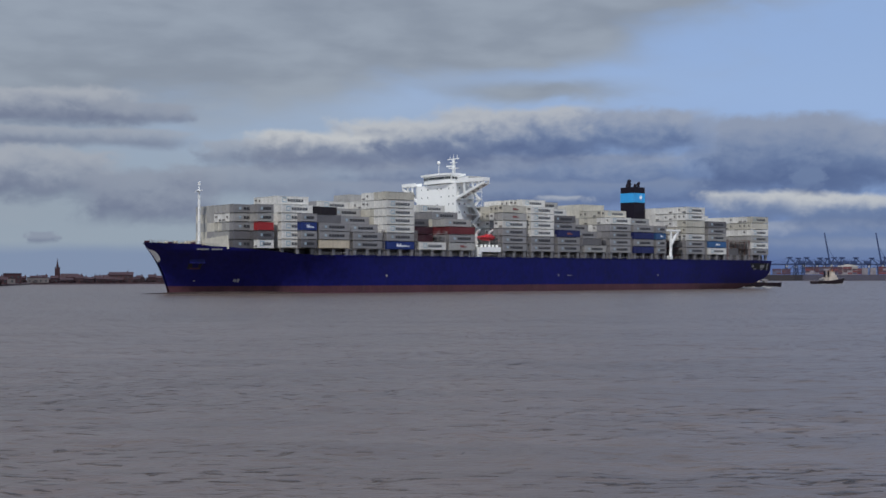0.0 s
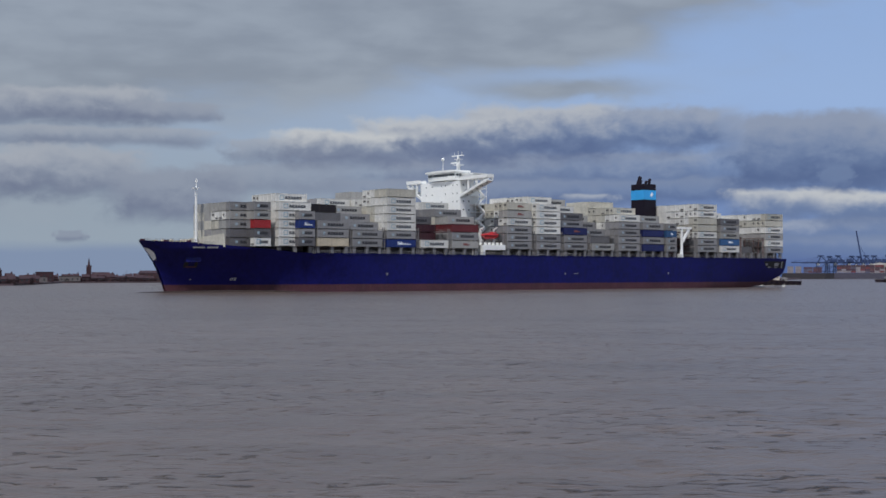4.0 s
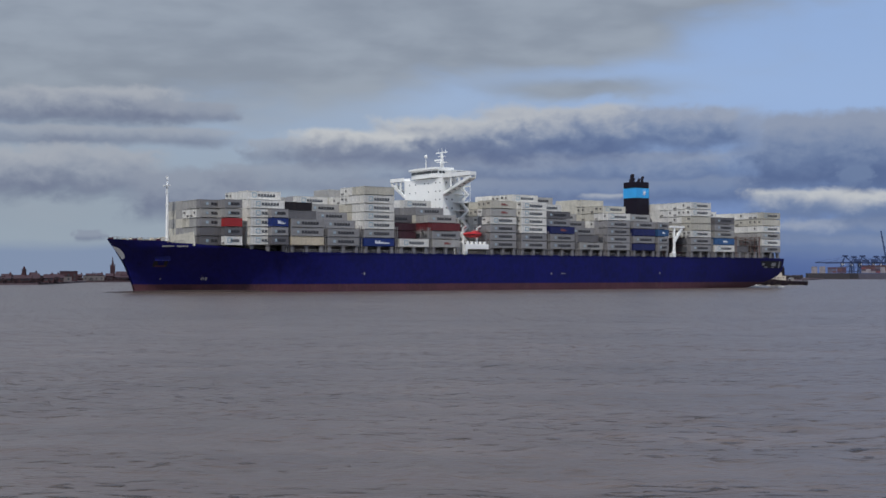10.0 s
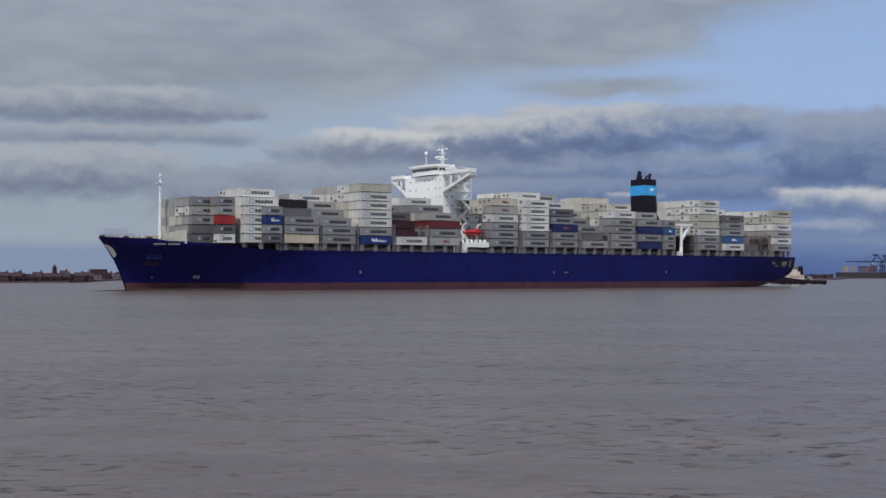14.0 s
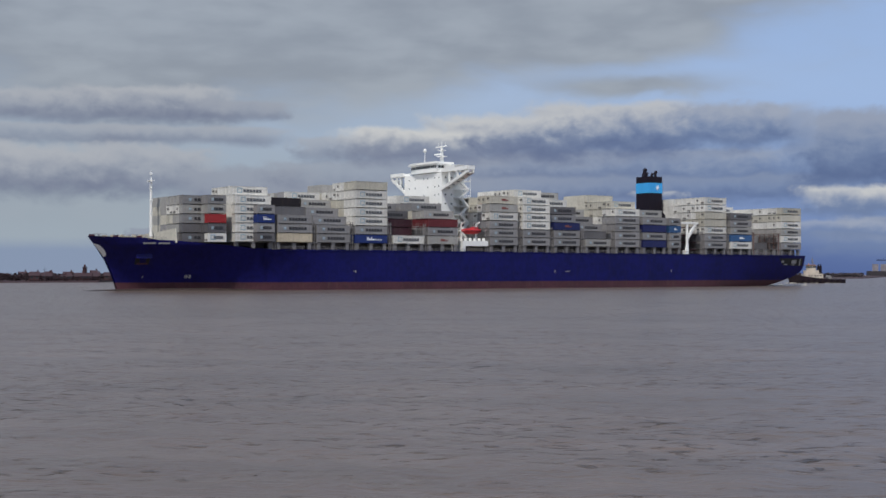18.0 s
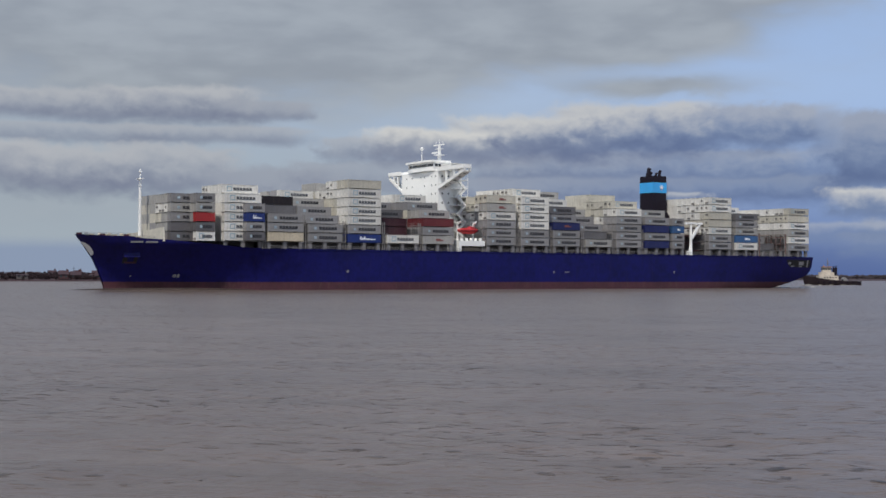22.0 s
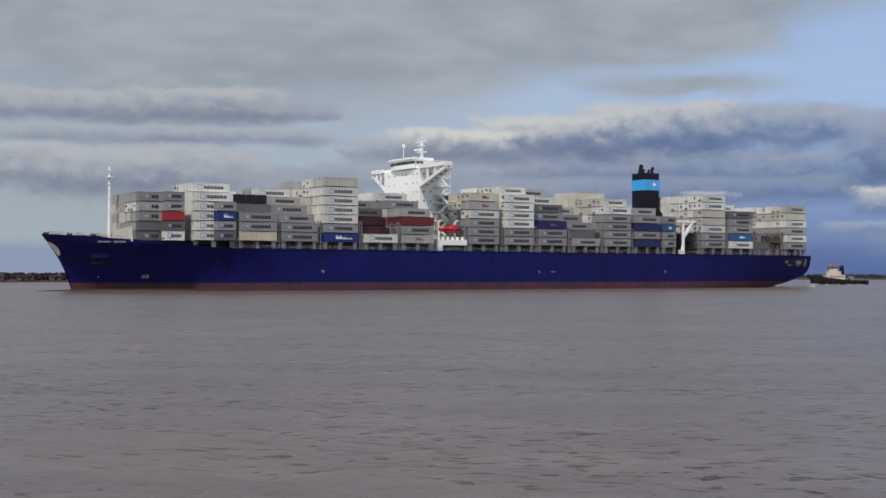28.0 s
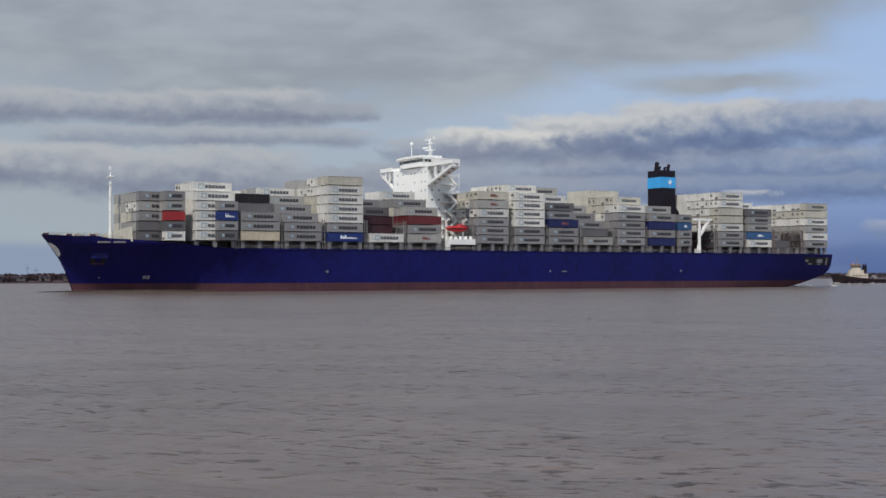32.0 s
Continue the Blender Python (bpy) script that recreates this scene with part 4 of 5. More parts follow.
# ---- provision crane with a Y-shaped post ----
bm = bmesh.new()
rod(bm, (231.6, -21.5, 12.6), (231.6, -21.5, 24.6), 0.62, 0.5, 10)
block(bm, 228.8, 237.4, -22.0, -21.0, 24.6, 25.4)
prism(bm, [(231.6, 19.4), (232.3, 18.8), (236.6, 24.7), (235.6, 24.7)], "y", -21.9, -21.1)
crane = part("stores_crane", bm, M["white"], ship, "white stores crane with a forked post")
bm = bmesh.new()
block(bm, 229.6, 231.2, -22.8, -20.8, 12.6, 14.3)
rod(bm, (230.2, -22.0, 14.3), (231.2, -21.6, 16.4), 0.25, sides=6)
part("crane_house", bm, M["white"], crane)
for k in range(4):
    bm = bmesh.new()
    block(bm, 233.6, 237.6, -20.5, 20, 14.5 + 2.9 * k, 14.7 + 2.9 * k)
    for y in (-20.3, -12, 0, 12, 19.8):
        rod(bm, (233.8, y, 12.6), (233.8, y, 23.4), 0.14, sides=5)
    part("aft_lashing_platform", bm, M["boot"], ship, "rust-stained lashing platform")

lattice = paint("rusty_lashing_steel", (0.17, 0.085, 0.07), 0.75, vary=0.25, grain=0.8)
for x in (267.2, 282.2):
    bm = bmesh.new()
    for k in range(9):
        block(bm, x - 0.1, x + 0.1, -23.5 + 2.5 * k - 0.1, -23.5 + 2.5 * k + 0.1, 12.6, 21.6)
    for z in (14.9, 17.6, 20.4, 21.5):
        block(bm, x - 0.45, x + 0.45, -23.6, -3.2, z, z + 0.14)
    for z in (15.9, 18.6):
        block(bm, x - 0.42, x - 0.36, -23.6, -3.2, z, z + 0.07)
    part("aft_lashing_frame", bm, lattice, ship, "rust-coloured lashing frame")

# ---- stern mooring opening ----
def hull_panel(name, x0, x1, low, high, lift, material, label):
    """A panel that follows the port plating, a little proud of it."""
    bm = bmesh.new()
    grid = []
    for i in range(13):
        x = x0 + (x1 - x0) * i / 12
        a, b = blend(x, low), blend(x, high)
        grid.append([bm.verts.new((x, -half_breadth(x, a + (b - a) * k / 6) - lift, a + (b - a) * k / 6)) for k in range(7)])
    for p, q in zip(grid, grid[1:]):
        for k in range(6):
            bm.faces.new((p[k], q[k], q[k + 1], p[k + 1]))
    part(name, bm, material, ship, label)


# No recess is cut; the dark panel paints the shade within.
hull_panel("mooring_opening", 282.6, 297.8, [(282.6, 11.2), (285.0, 8.6), (298, 8.3)], [(282, 11.4), (298, 11.4)], 0.05, M["dark"], "dark panel painted as the shade in the mooring deck opening")
for x0, x1, z0, z1 in ((283.9, 285.4, 9.6, 10.5), (285.6, 287.6, 8.6, 9.1), (290.2, 293.4, 9.2, 10.7), (290.6, 292.6, 8.5, 8.9), (295.4, 296.2, 8.4, 11.3)):
    hull_panel("fairlead", x0, x1, [(x0, z0)], [(x0, z1)], 0.14, M["can_grey"], "pale grey mooring fairlead")
bm = bmesh.new()
for i in range(20):
    y = -21 + i * 2.2
    rod(bm, (298.6, y, 12.6), (298.6, y, 13.7), 0.05, sides=4)
rod(bm, (298.6, -22, 13.7), (298.6, 22, 13.7), 0.05, sides=4)
rod(bm, (298.4, 0, 12.6), (298.4, 0, 19.5), 0.09, sides=5)
part("stern_rail", bm, M["grey"], ship)
for side in (-1, 1):
    bm = bmesh.new()
    for i in range(60):
        x = 52 + i * 4.1
        rod(bm, (x, side * 23.8, 12.7), (x, side * 23.8, 13.7), 0.05, sides=4)
    for h in (13.2, 13.7):
        rod(bm, (52, side * 23.8, h), (294, side * 23.8, h), 0.05, sides=4)
    part("side_rail", bm, M["grey"], ship)

# ---- bow wave ----
foam = paint("foam", (0.55, 0.52, 0.47), 0.8, vary=0.3, grain=1.5, bump=0.1)
bm = bmesh.new()
random.seed(5)
for i in range(30):
    x = random.choice((6.0, 7.0, 12.0, 25.0, 42.0)) + random.random() ** 1.6 * 5
    y = -half_breadth(max(x, 6.8), 0.2) - 0.2 - random.random() ** 2 * 2.2
    r = 0.2 + random.random() * 0.6
    lump(bm, Matrix.Translation((x, y, 0.05)) @ Matrix.Diagonal((r * 1.8, r * 0.9, r * 0.45, 1)))
wave = tagged(new("bow_wave", mesh_of("bow_wave", bm, foam, True)), "broken white foam along the bow", "foam", kind="stuff")
RIDERS.append(wave)
bm = bmesh.new()
for i in range(26):
    t0, t1 = i / 26, (i + 1) / 26
    row = []
    for t in (t0, t1):
        x, y = -3.0 + 52 * t, -2.0 - 19 * t ** 0.8
        for k in range(5):
            row.append(bm.verts.new((x + (k - 2) * 0.1, y - (k - 2) * 0.5, 0.02 + 0.7 * math.cos((k - 2) * math.pi / 4) * math.sin(math.pi * t) ** 0.5)))
    for k in range(4):
        bm.faces.new((row[k], row[k + 5], row[k + 6], row[k + 1]))
bmesh.ops.remove_doubles(bm, verts=bm.verts[:], dist=0.001)
bmesh.ops.recalc_face_normals(bm, faces=bm.faces[:])
# The wave's shaded face and hull reflection are put into this dark brown.
swell = tagged(new("bow_swell", mesh_of("bow_swell", bm, paint("shaded_wave", (0.042, 0.030, 0.027), 0.45, vary=0.25, grain=1.2, bump=0.05, gloss=0.3), True)), "low swell pushed up by the bow, painted dark as in shade", "wave")
RIDERS.append(swell)

bm = bmesh.new()
for i in range(70):
    x = 276 + random.random() ** 1.5 * 40
    y = random.uniform(-14, 12) * (1.0 if x > 292 else 1.1)
    r = 0.3 + random.random() * 0.8
    lump(bm, Matrix.Translation((x, y, 0.05)) @ Matrix.Diagonal((r * 2.4, r * 1.2, r * 0.35, 1)))
wash = tagged(new("stern_wash", mesh_of("stern_wash", bm, foam, True)), "thin white foam churned up under the stern", "foam", kind="stuff")
RIDERS.append(wash)

# ---- tugs ----


def at_bearing(az, r):
    return (-r * math.sin(radians(az)), r * math.cos(radians(az)))


def tug(label):
    """Bow towards local -x; keel line at z 0."""
    root = thing("tug", label, "tugboat", "tugs")
    bm = bmesh.new()
    tops = [(-15, 5.0), (-12, 4.6), (-8, 3.9), (-2, 3.0), (5, 2.3), (15, 2.2)]
    rows = []
    for i in range(25):
        x = -15 + 30 * i / 24
        w = 5.4 * max(0.02, 1 - max(0.0, (-6 - x) / 9) ** 2.4) ** 0.6 * (1 - 0.35 * max(0.0, (x - 10) / 5) ** 2)
        low = 0.45 + 0.3 * min(1.0, (x + 15) / 10)
        top = blend(x, tops)
        rows.append([bm.verts.new((x + max(0.0, -10 - x) * 0.35 * (1 - j), s * w * (low + (1 - low) * j ** 0.7), -0.6 + (top + 0.6) * j)) for s in (-1, 1) for j in (0, 0.35, 0.7, 1)])
    for a, c in zip(rows, rows[1:]):
        for i, j in ((0, 1), (1, 2), (2, 3), (3, 7), (7, 6), (6, 5), (5, 4)):
            bm.faces.new((a[i], c[i], c[j], a[j]))
    for e in (rows[0], rows[-1]):
        bm.faces.new((e[0], e[1], e[2], e[3], e[7], e[6], e[5], e[4]))
    bmesh.ops.recalc_face_normals(bm, faces=bm.faces[:])
    part("hull", bm, M["tug_hull"], root, "dark tug hull")
    bm = bmesh.new()
    prism(bm, [(-6.6, -3.0), (-5.4, -3.7), (3.0, -3.7), (3.0, 3.7), (-5.4, 3.7), (-6.6, 3.0)], "z", 2.4, 5.0)
    house_part = part("deckhouse", bm, M["tug_house"], root, "cream deckhouse")
    for i in range(5):
        bm = bmesh.new()
        block(bm, -4.6 + i * 1.5, -3.9 + i * 1.5, -3.76, -3.68, 3.7, 4.3)
        part("porthole", bm, M["glass"], house_part)
    bm = bmesh.new()
    prism(bm, [(-5.6, -2.6), (-4.4, -3.2), (1.0, -3.2), (1.0, 3.2), (-4.4, 3.2), (-5.6, 2.6)], "z", 5.0, 6.8)
    part("boat_deck", bm, M["tug_house"], root)
    bm = bmesh.new()
    prism(bm, [(-4.4, -1.8), (-3.6, -2.3), (-0.8, -2.3), (-0.1, -1.8), (-0.1, 1.8), (-0.8, 2.3), (-3.6, 2.3), (-4.4, 1.8)], "z", 6.8, 9.4)
    wh = part("wheelhouse", bm, M["tug_house"], root)
    bm = bmesh.new()
    prism(bm, [(-4.8, -2.0), (-3.8, -2.6), (-0.6, -2.6), (0.3, -2.0), (0.3, 2.0), (-0.6, 2.6), (-3.8, 2.6), (-4.8, 2.0)], "z", 9.4, 9.7)
    part("wheelhouse_roof", bm, M["tug_buff"], wh, "orange-buff roof")
    for x0, y0, x1, y1 in ((-4.4, -1.8, -3.6, -2.3), (-3.6, -2.3, -2.2, -2.3), (-2.2, -2.3, -0.8, -2.3), (-0.8, -2.3, -0.1, -1.8), (-4.4, 1.8, -4.4, 0.0), (-4.4, 0.0, -4.4, -1.8)):
        bm = bmesh.new()
        d = Vector((y1 - y0, x0 - x1, 0)).normalized() * -0.05
        rows_w = [[bm.verts.new((x0 + (x1 - x0) * f + d.x * g, y0 + (y1 - y0) * f + d.y * g, z)) for f, z in ((0.1, 8.0), (0.9, 8.0), (0.9, 8.9), (0.1, 8.9))] for g in (-1, 1)]
        bm.faces.new(rows_w[0])
        bm.faces.new(rows_w[1][::-1])
        for i in range(4):
            j = (i + 1) % 4
            bm.faces.new((rows_w[0][i], rows_w[1][i], rows_w[1][j], rows_w[0][j]))
        bmesh.ops.recalc_face_normals(bm, faces=bm.faces[:])
        part("window", bm, M["glass"], wh, "dark wheelhouse window")
    bm = bmesh.new()
    rod(bm, (-1.6, 0, 9.6), (-1.6, 0, 14.0), 0.26, 0.1, 6)
    block(bm, -1.8, -1.4, -1.5, 1.5, 11.4, 11.6)
    block(bm, -2.3, -0.9, -0.3, 0.3, 12.4, 12.6)
    rod(bm, (-0.4, 0, 9.6), (-1.6, 0, 12.2), 0.1, sides=5)
    part("mast", bm, M["grey"], root, "pale mast")
    bm = bmesh.new()
    rod(bm, (-3.6, 0, 9.6), (-3.6, 0, 10.4), 0.35, 0.25, 8)
    part("searchlight", bm, M["tug_buff"], root)
    for y in (-2.0, 2.0):
        bm = bmesh.new()
        block(bm, 1.6, 2.7, y - 0.5, y + 0.5, 5.0, 9.2)
        rod(bm, (2.1, y, 9.2), (2.4, y, 10.0), 0.3, sides=8)
        part("exhaust_stack", bm, M["black"], root)
    bm = bmesh.new()
    rod(bm, (7.0, -2.0, 3.2), (7.0, 2.0, 3.2), 1.0, sides=10)
    part("towing_winch", bm, M["grey"], root)
    bm = bmesh.new()
    for i in range(8):
        rod(bm, (-8 + i * 3.0, -5.55, 1.5), (-8 + i * 3.0, -5.25, 1.5), 0.6, sides=10)
    part("tyre_fenders", bm, M["black"], root)
    bm = bmesh.new()
    for i in range(9):
        x = 4 + i * 1.3
        for y in (-4.8, 4.8):
            rod(bm, (x, y, 2.2), (x, y, 3.2), 0.05, sides=4)
    part("bulwark_rail", bm, M["grey"], root)
    bm = bmesh.new()
    for i in range(34):
        x = random.uniform(-15, 13)
        y = (-1 if i % 3 else 1) * (4.2 * min(1.0, (x + 16) / 6) + random.random() * 1.4)
        r = random.uniform(0.2, 0.6)
        lump(bm, Matrix.Translation((x, y, 0.05)) @ Matrix.Diagonal((r * 2.2, r, r * 0.6, 1)))
    tagged(part("wake_foam", bm, foam, root, "white foam along the waterline", True), kind="stuff")
    return root


M["tug_house"] = paint("tug_buff_paint", (0.55, 0.48, 0.40), 0.6, vary=0.15)
M["tug_buff"] = paint("tug_orange_buff_paint", (0.42, 0.20, 0.09), 0.6, vary=0.1)
M["tug_hull"] = paint("dark_tug_paint", (0.025, 0.014, 0.020), 0.6)
tug_a = tug("dark tug with cream wheelhouse following the ship")
tug_b = tug("dark tug with cream wheelhouse off the container port")
TUG_A = [(0, -11.2, 709), (6, -10.5, 709), (13, -9.65, 707), (17, -9.2, 705), (20, -8.8, 704), (23, -8.35, 702), (25, -8.0, 700), (28, -7.46, 698), (32, -6.5, 695)]
TUG_B = [(0, -14.37, 1010), (2, -15.04, 1008), (6, -16.35, 1004), (12, -18.2, 1000), (32, -24.0, 990)]


def sail(rows, turn):
    out_rows = []
    for t, az, r in rows:
        x, y = at_bearing(az, r)
        out_rows.append((t, pose(x, y, 0, 0, 0, turn)))
    return out_rows


# ---- far shores ----
random.seed(11)


def shore_point(az, r, z=0.0):
    x, y = at_bearing(az, r)
    return Vector((x, y, z))


def land(name, label, spans, deep, height):
    """A low bank along bearings; spans: bearing and distance of the water's edge."""
    bm = bmesh.new()
    rows = []
    for az, r in spans:
        rows.append([bm.verts.new(shore_point(az, r + d, z + (random.random() - 0.5) * 0.5 * (z > 0.5))) for d, z in ((0, -0.5), (6, 0.8), (25, height), (deep, height + 0.6))])
    for p, q in zip(rows, rows[1:]):
        for i in range(3):
            bm.faces.new((p[i], p[i + 1], q[i + 1], q[i]))
    bmesh.ops.recalc_face_normals(bm, faces=bm.faces[:])
    return tagged(new(name, mesh_of(name, bm, M["land"])), label, "shore", kind="structure")


def edge(az):
    return blend(az, [(-60, 1500), (-25, 2000), (-12.0, 1950), (-11.0, 1330), (-6, 1320), (0, 1250), (12, 1120), (20.4, 1090), (21.4, 800), (31, 770), (45, 700), (70, 520)])


land("ground_far_shore", "low dark muddy far bank of the estuary", [(-60 + i, edge(-60 + i)) for i in range(131)], 420, 1.6)

HOUSE_WALLS = [M["town"], paint("pale_render", (0.15, 0.13, 0.13), 0.9, vary=0.15, grain=0.05), paint("tan_brick", (0.075, 0.034, 0.038), 0.9, vary=0.25, grain=0.05)]
ROOF = paint("slate_roof", (0.044, 0.019, 0.026), 0.8, vary=0.25, grain=0.1)
LEAF = paint("far_foliage", (0.030, 0.016, 0.020), 0.95, vary=0.4, grain=0.1)


def house(az, back_off, w, d, h, roof, wall, label, category="house"):
    """A house facing the water, with a pitched or flat roof, windows, a chimney."""
    p = shore_point(az, edge(az) + back_off, 1.4)
    ob = thing("house", label, category, "houses along the far shore", m=Matrix.Translation(p) @ Matrix.Rotation(radians(az), 4, "Z"))
    bm = bmesh.new()
    block(bm, -w / 2, w / 2, 0, d, 0, h)
    part("wall", bm, wall, ob)
    bm = bmesh.new()
    if roof > 0:
        prism(bm, [(-0.4, h), (d + 0.4, h), (d / 2, h + roof)], "x", -w / 2 - 0.3, w / 2 + 0.3)
    else:
        block(bm, -w / 2 - 0.2, w / 2 + 0.2, -0.2, d + 0.2, h, h + 0.4)
    part("roof", bm, ROOF, ob)
    if roof > 0:
        bm = bmesh.new()
        block(bm, w * 0.25, w * 0.25 + 0.9, d / 2 - 0.5, d / 2 + 0.5, h + roof * 0.5, h + roof + 1.0)
        part("chimney", bm, wall, ob)
    count = max(2, int(w / 4))
    for storey in range(max(1, int(h / 3))):
        for i in range(count):
            x = -w / 2 + w * (i + 0.5) / count
            bm = bmesh.new()
            block(bm, x - 0.6, x + 0.6, -0.06, 0.02, storey * 3 + 1.0, storey * 3 + 2.4)
            part("window", bm, M["glass"], ob)
    return ob


random.seed(21)
for row in range(2):
    az = 13.3 + row * 0.2
    while az < (25.2 if row else 24.8):
        near = az > 20.9
        w = random.uniform(4.5, 10) * (0.65 if near else 0.9)
        kind = random.choice((0, 0, 0, 2, 2, 2, 1))
        tall = random.uniform(2.2, 3.8) * (0.72 if near else 1.05) + row * 1.2
        house(az, (random.uniform(10, 22), random.uniform(36, 55))[row], w, random.uniform(7, 11), tall, random.choice((1.2, 1.6, 2.2, 2.2, 0)), HOUSE_WALLS[kind],
              ("brick terraced house", "pale rendered house", "tan brick house")[kind] + " with slate roof on the far shore")
        az += math.degrees(w / edge(az)) * random.uniform(0.95, 1.25 + row * 0.6)
house(19.72, 8, 17, 10, 4.2, 0, HOUSE_WALLS[1], "pale flat-roofed building on the far waterfront", "building")
house(21.0, 8, 12, 10, 3.6, 0, HOUSE_WALLS[1], "low pale boathouse on the far waterfront", "building")
house(20.75, 26, 13, 10, 7.2, 0, HOUSE_WALLS[0], "dark brick block above the waterfront roofs", "building")
house(16.3, 22, 20, 12, 6.6, 2.4, HOUSE_WALLS[2], "large brick building on the far waterfront", "building")
for az, w, h in ((30.5, 8.0, 2.4), (29.75, 11.0, 2.2), (28.6, 6.5, 2.5), (27.5, 9.5, 2.1), (26.3, 7.0, 2.3)):
    house(az, 10, w, 7, h, 0.4, HOUSE_WALLS[1], "low pale waterside shed with dark roof", "shed")

# church with its tower and spire
p = shore_point(18.93, edge(18.93) + 45, 1.5)
church = thing("church", "brown stone church with square tower and spire", "church", m=Matrix.Translation(p) @ Matrix.Rotation(radians(18.9), 4, "Z"))
bm = bmesh.new()
block(bm, -2.1, 2.1, -2.1, 2.1, 0, 12.4)
for x in (-1.8, 1.8):
    for y in (-1.8, 1.8):
        prism(bm, [(x - 0.4, y - 0.4), (x + 0.4, y - 0.4), (x + 0.4, y + 0.4), (x - 0.4, y + 0.4)], "z", 12.4, 13.4)
part("tower", bm, M["town"], church)
bm = bmesh.new()
rod(bm, (0, 0, 12.4), (0, 0, 20.4), 1.25, 0.06, 8)
part("spire", bm, M["town"], church)
bm = bmesh.new()
block(bm, 2.6, 17, -4, 4, 0, 4.6)
part("nave", bm, M["town"], church)
bm = bmesh.new()
prism(bm, [(-4.4, 4.6), (4.4, 4.6), (0, 7.6)], "x", 2.4, 17.3)
part("nave_roof", bm, ROOF, church)
# old tower lighthouse
p = shore_point(22.56, edge(22.56) + 20, 1.5)
light = thing("lighthouse", "slim dark brick lighthouse tower on the shore", "lighthouse", m=Matrix.Translation(p))
bm = bmesh.new()
rod(bm, (0, 0, 0), (0, 0, 7.4), 1.7, 1.25, 9)
part("tower", bm, M["town"], light)
bm = bmesh.new()
rod(bm, (0, 0, 7.4), (0, 0, 7.8), 1.6, 1.6, 9)
rod(bm, (0, 0, 7.8), (0, 0, 9.4), 0.9, 0.6, 8)
part("lantern", bm, ROOF, light)
for az, h in ((17.35, 9.0), (16.0, 11.0), (29.3, 9.5), (28.95, 8.0), (24.2, 8)):
    p = shore_point(az, edge(az) + 12, 1.2)
    mast = thing("mast", "thin dark flagpole on the far shore", "pole", "poles on the far shore", m=Matrix.Translation(p))
    bm = bmesh.new()
    rod(bm, (0, 0, 0), (0, 0, h), 0.16, 0.08, 5)
    part("pole", bm, M["letter"], mast)
    bm = bmesh.new()
    block(bm, -1.4, 1.4, -0.06, 0.06, h * 0.78, h * 0.78 + 0.12)
    part("yard", bm, M["letter"], mast)


def woods(name, label, bearings, count, low, high, off, leaf=None):
    """Far trees: trunks under ragged crowns of small leaf clumps."""
    bm = bmesh.new()
    for i in range(count):
        az = random.uniform(*bearings)
        p = shore_point(az, edge(az) + random.uniform(*off), 1.0)
        h = random.uniform(low, high)
        rod(bm, p, p + Vector((0, 0, h * 0.6)), 0.22, 0.1, 4)
        for k in range(16):
            c = p + Vector((random.gauss(0, h * 0.22), random.gauss(0, h * 0.2), h * random.uniform(0.35, 0.95)))
            r = h * random.uniform(0.06, 0.15)
            lump(bm, Matrix.Translation(c) @ Euler((random.random() * 3, random.random() * 3, 0)).to_matrix().to_4x4() @ Matrix.Diagonal((r * 1.2, r * 0.9, r * 0.75, 1)))
    for v in bm.verts:
        v.co += Vector((random.uniform(-0.3, 0.3), random.uniform(-0.3, 0.3), random.uniform(-0.25, 0.25)))
    return tagged(new(name, mesh_of(name, bm, leaf or LEAF)), label, "trees", kind="stuff")


woods("far_woods", "dark bare woodland along the far shore", (23.6, 36.0), 430, 3.0, 5.0, (22, 70))
woods("shore_trees", "dark trees between the far town houses", (13.5, 24.5), 230, 2.6, 4.8, (24, 70))
woods("waterside_scrub", "low dark scrub along the far waterside", (12.0, 36.0), 600, 1.6, 3.0, (7, 26))
# The spit's lighter mauve leaf colour has the distance haze painted in.
woods("spit_woods", "low dark woods on the far spit", (-11.0, -3.0), 420, 2.6, 5.0, (20, 90), paint("hazed_foliage", (0.062, 0.050, 0.056), 0.95, vary=0.35, grain=0.1))
woods("hidden_shore_woods", "low dark woods along the far estuary bank", (-3.0, 13.5), 110, 3.0, 6.0, (20, 80))

# ---- container port ----
CRANE = paint("blue_crane_steel", (0.035, 0.058, 0.145), 0.6, vary=0.15, grain=0.05)


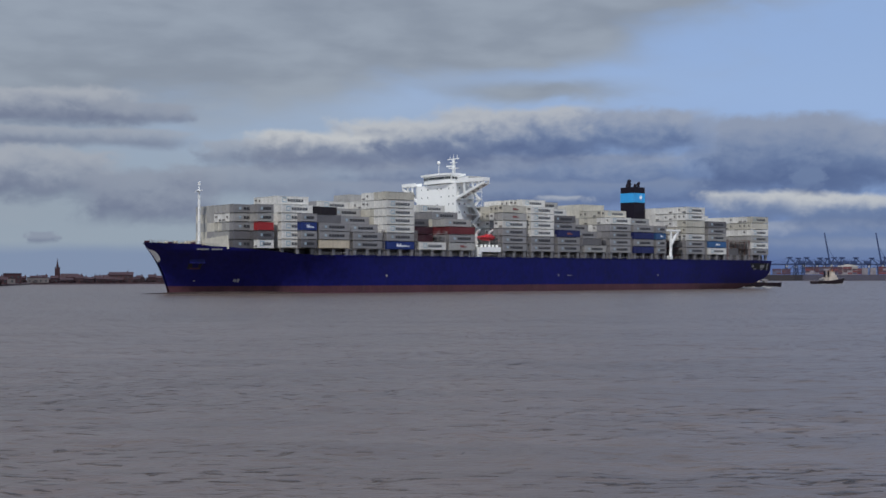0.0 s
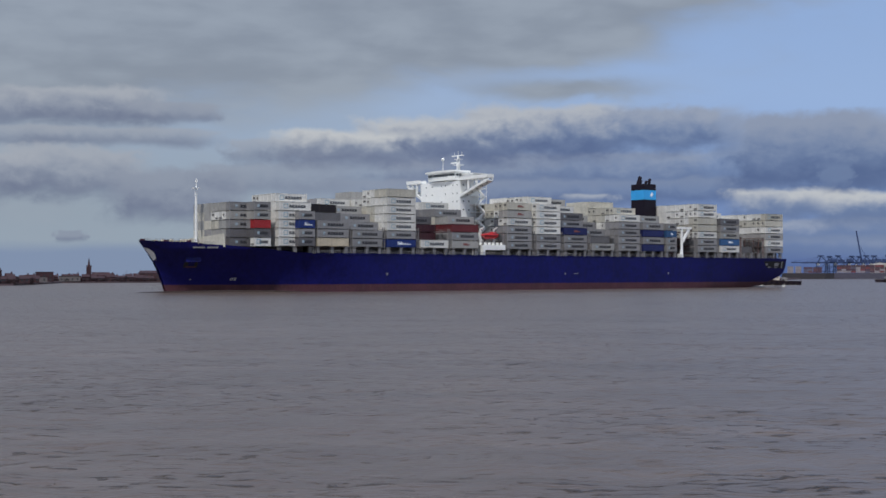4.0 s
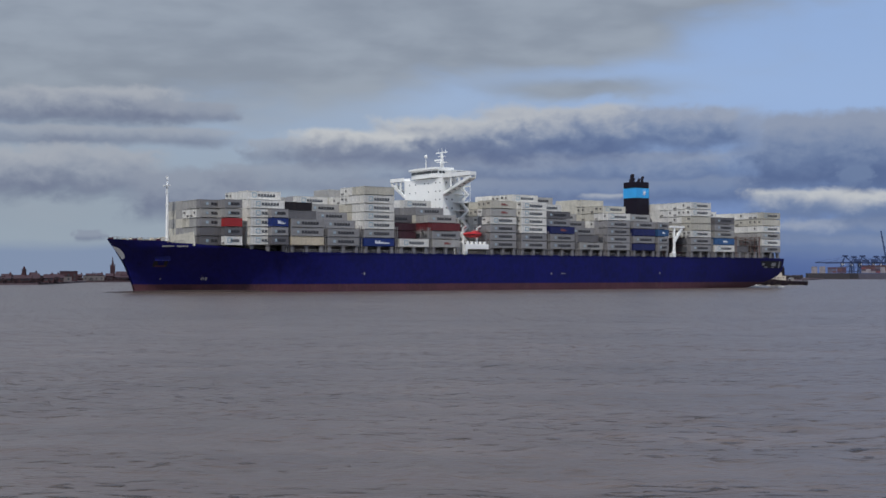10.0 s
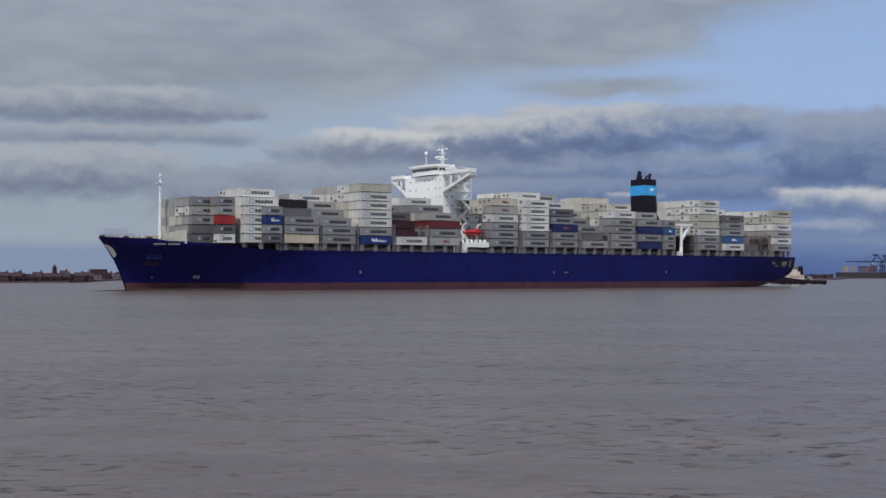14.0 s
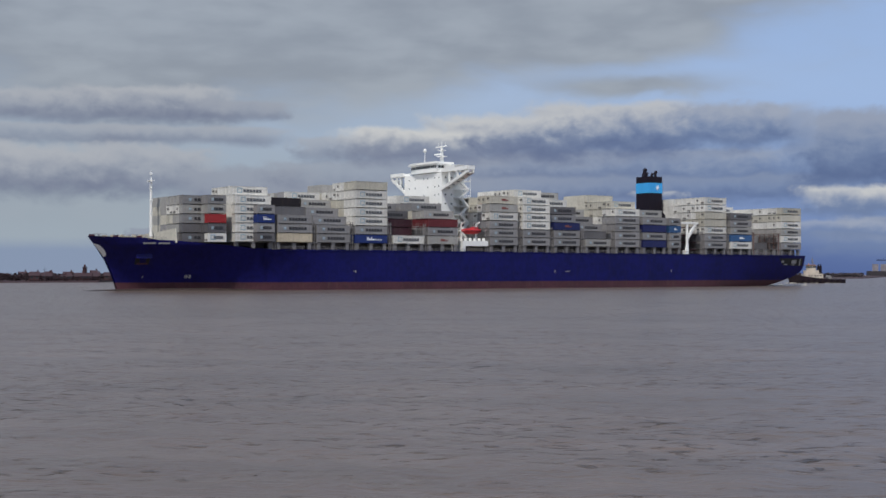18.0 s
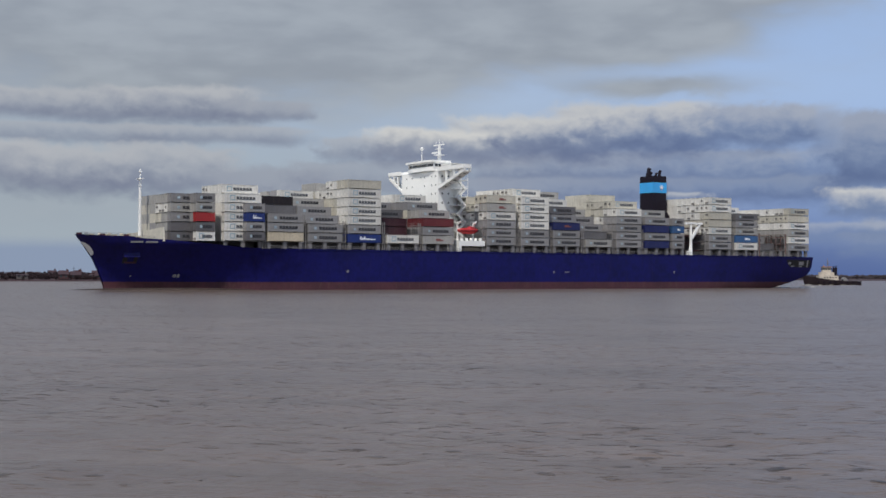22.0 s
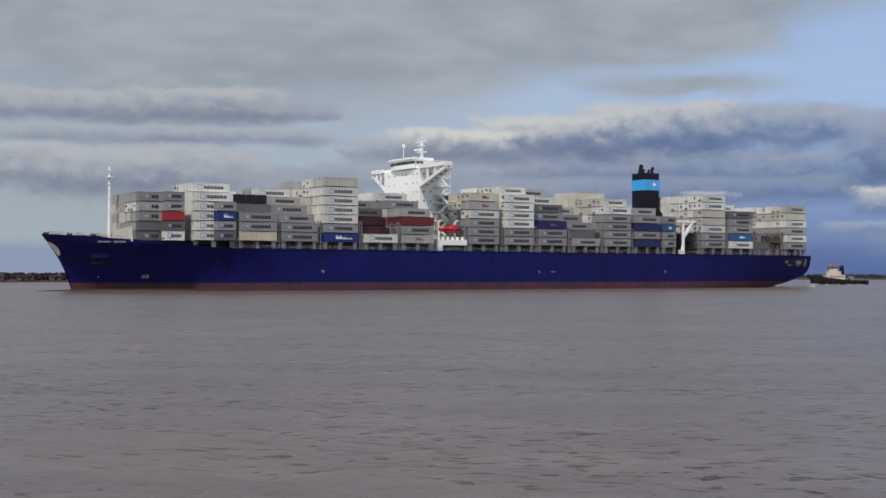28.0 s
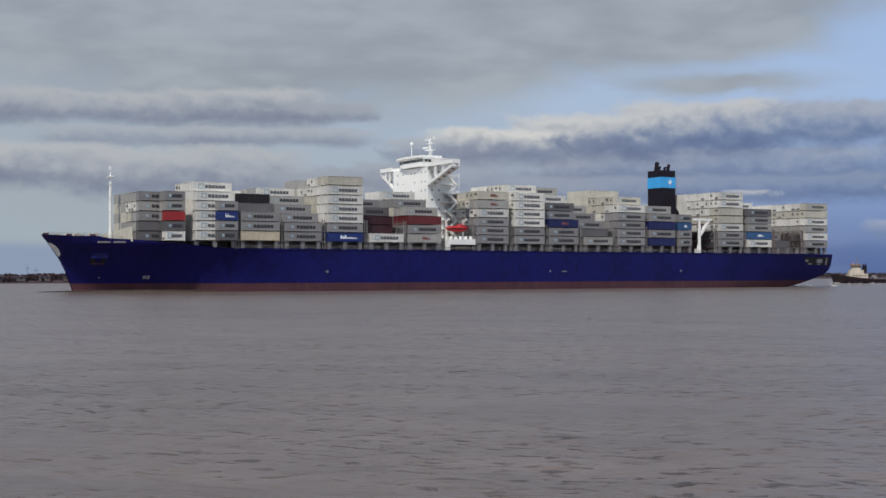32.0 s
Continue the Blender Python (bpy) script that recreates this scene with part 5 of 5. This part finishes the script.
def gantry(az, r, lifted, height):
    """A ship-to-shore crane: legs, cross beams, apex frame, boom over the water to the left."""
    root = thing("gantry_crane", "blue steel ship-to-shore container crane" + (" with boom raised" if lifted else ""), "crane", "container port cranes", m=Matrix.Translation(shore_point(az, r, 2.0)))
    bm = bmesh.new()
    for x in (-9, 9):
        for y in (-7, 7):
            rod(bm, (x, y, 0), (x * 0.8, y, height), 0.9, 0.7, 6)
        rod(bm, (x * 0.93, -7, height * 0.42), (x * 0.93, 7, height * 0.42), 0.7, sides=6)
        rod(bm, (x * 0.93, -7, height * 0.42), (x * 0.82, 7, height * 0.95), 0.4, sides=5)
    for y in (-7, 7):
        rod(bm, (-8.4, y, height * 0.42), (8.4, y, height * 0.42), 0.7, sides=6)
        rod(bm, (-8.4, y, height * 0.42), (7.2, y, height), 0.4, sides=5)
    part("leg_frame", bm, CRANE, root)
    bm = bmesh.new()
    block(bm, -9, 24, -2.2, 2.2, height - 0.9, height + 0.9)
    part("back_boom", bm, CRANE, root)
    bm = bmesh.new()
    apex = height + 9
    for y in (-3, 3):
        rod(bm, (-7, y, height), (-3, y * 0.3, apex), 0.6, sides=5)
        rod(bm, (7, y, height), (-3, y * 0.3, apex), 0.5, sides=5)
    block(bm, -5.0, -1.0, -1.2, 1.2, apex - 0.8, apex + 1.0)
    rod(bm, (-3, 0, apex), (23, 0, height + 1), 0.14, sides=4)
    block(bm, -7.0, 1.0, -2.0, 2.0, apex - 0.2, apex + 1.6)
    part("apex_frame", bm, CRANE, root)
    bm = bmesh.new()
    if lifted:
        rod(bm, (-9, 0, height), (-17, 0, height + 47), 1.3, 0.9, 6)
        rod(bm, (-3, 0, apex), (-14, 0, height + 28), 0.25, sides=4)
    else:
        block(bm, -46, -9, -1.6, 1.6, height - 0.8, height + 0.8)
        for x in (-24, -44):
            rod(bm, (-3, 0, apex), (x, 0, height + 0.8), 0.13, sides=4)
    part("boom", bm, CRANE, root)
    bm = bmesh.new()
    block(bm, 10, 19, -3.5, 3.5, height + 0.9, height + 5)
    part("machinery_house", bm, CRANE, root)
    bm = bmesh.new()
    block(bm, -8, -5, -1.5, 1.5, height - 4.2, height - 0.9)
    part("cab", bm, M["white"], root, "white crane cab")


for az, r, lifted, h in ((-12.85, 1990, False, 22.5), (-13.55, 2005, False, 22.5), (-14.68, 2020, True, 22.5), (-14.1, 2060, False, 22.5), (-15.0, 2035, False, 22.5), (-15.55, 2050, False, 22.5), (-16.75, 2060, True, 22.5), (-17.1, 2075, False, 22.5), (-17.6, 2090, False, 22.5), (-18.6, 2100, False, 22.5), (-13.2, 2070, False, 22.5), (-16.2, 2110, False, 22.5), (-14.4, 2100, False, 22.5)):
    gantry(az, r, lifted, h)


def moored(az0, az1, r, hull_mat, tiers, palette, label, house_at):
    """A moored ship, broadside, between two bearings."""
    a, b = shore_point(az0, r), shore_point(az1, r)
    long = (b - a).length
    turn = math.atan2(b.y - a.y, b.x - a.x)
    root = thing("moored_ship", label, "ship", "ships moored at the container port", m=Matrix.Translation(a) @ Matrix.Rotation(turn, 4, "Z"))
    bm = bmesh.new()
    prism(bm, [(0, 0.2), (4, -14), (long - 12, -14), (long, -6), (long - 10, 1), (6, 1)], "z", -1, 8.5)
    part("hull", bm, hull_mat, root)
    x = 8
    while x < long - 16:
        if abs(x - house_at) < 8:
            bm = bmesh.new()
            block(bm, x, x + 8, -11, -2, 8, 18)
            part("deckhouse", bm, STACK[5], root, "pale deckhouse")
            x += 11
            continue
        top = max(1, tiers + random.choice((-1, 0, 0, 0, 1)))
        for k in range(top):
            for side in range(2):
                bm = bmesh.new()
                block(bm, x + side * 6.2, x + side * 6.2 + 6.0, -12.5, -0.6, 9 + k * 2.7, 9 + k * 2.7 + 2.6)
                part("container", bm, random.choice(palette), root)
        x += 12.8


# Dulled box colours: the haze over the far port is mixed into them.
STACK = [paint("hazed_" + k + "_box", c, 0.7, vary=0.2, grain=0.05) for k, c in (("rust", (0.095, 0.042, 0.048)), ("plum", (0.065, 0.034, 0.055)), ("slate", (0.085, 0.080, 0.115)), ("umber", (0.070, 0.044, 0.055)), ("brick", (0.15, 0.042, 0.050)), ("pale", (0.22, 0.20, 0.22)))]
moored(-11.15, -13.3, 1905, paint("dark_moored_hull", (0.035, 0.03, 0.036), 0.6), 3, STACK[:4], "dark moored container ship at the port quay", 12)
moored(-13.2, -19.0, 1925, paint("grey_moored_hull", (0.075, 0.070, 0.10), 0.6), 4, STACK, "grey moored container ship with red and brown boxes", 92)


p = shore_point(-15.15, 1985, 1.5)
shed = thing("warehouse", "large pale warehouse with a low pitched roof at the port", "warehouse", m=Matrix.Translation(p) @ Matrix.Rotation(radians(-15.15), 4, "Z"))
bm = bmesh.new()
block(bm, -14, 14, 0, 30, 0, 19)
part("wall", bm, M["can_lgrey"], shed)
bm = bmesh.new()
prism(bm, [(-15, 19), (15, 19), (15, 19.6), (0, 22.5), (-15, 19.6)], "y", -0.5, 30.5)
part("roof", bm, M["can_white"], shed)
for x in (-8, 0, 8):
    bm = bmesh.new()
    block(bm, x - 2.4, x + 2.4, -0.2, 0.1, 0, 6)
    part("door", bm, M["grey"], shed)


def motions():
    for ob in RIDERS:
        walk(ob, SHIP)
    walk(backdrop, [(0.0, pose(0, 0, CAM_H, 0, 0, -0.55)), (16.0, pose(0, 0, CAM_H, 0, 0, 0.0)), (32.0, pose(0, 0, CAM_H, 0, 0, 0.55))])
    walk(tug_a, sail(TUG_A, 8))
    walk(tug_b, sail(TUG_B, -150))
    walk(water, [(0.0, pose(0, 0, 0)), (32.0, pose(-14, -10, 0))])


motions()
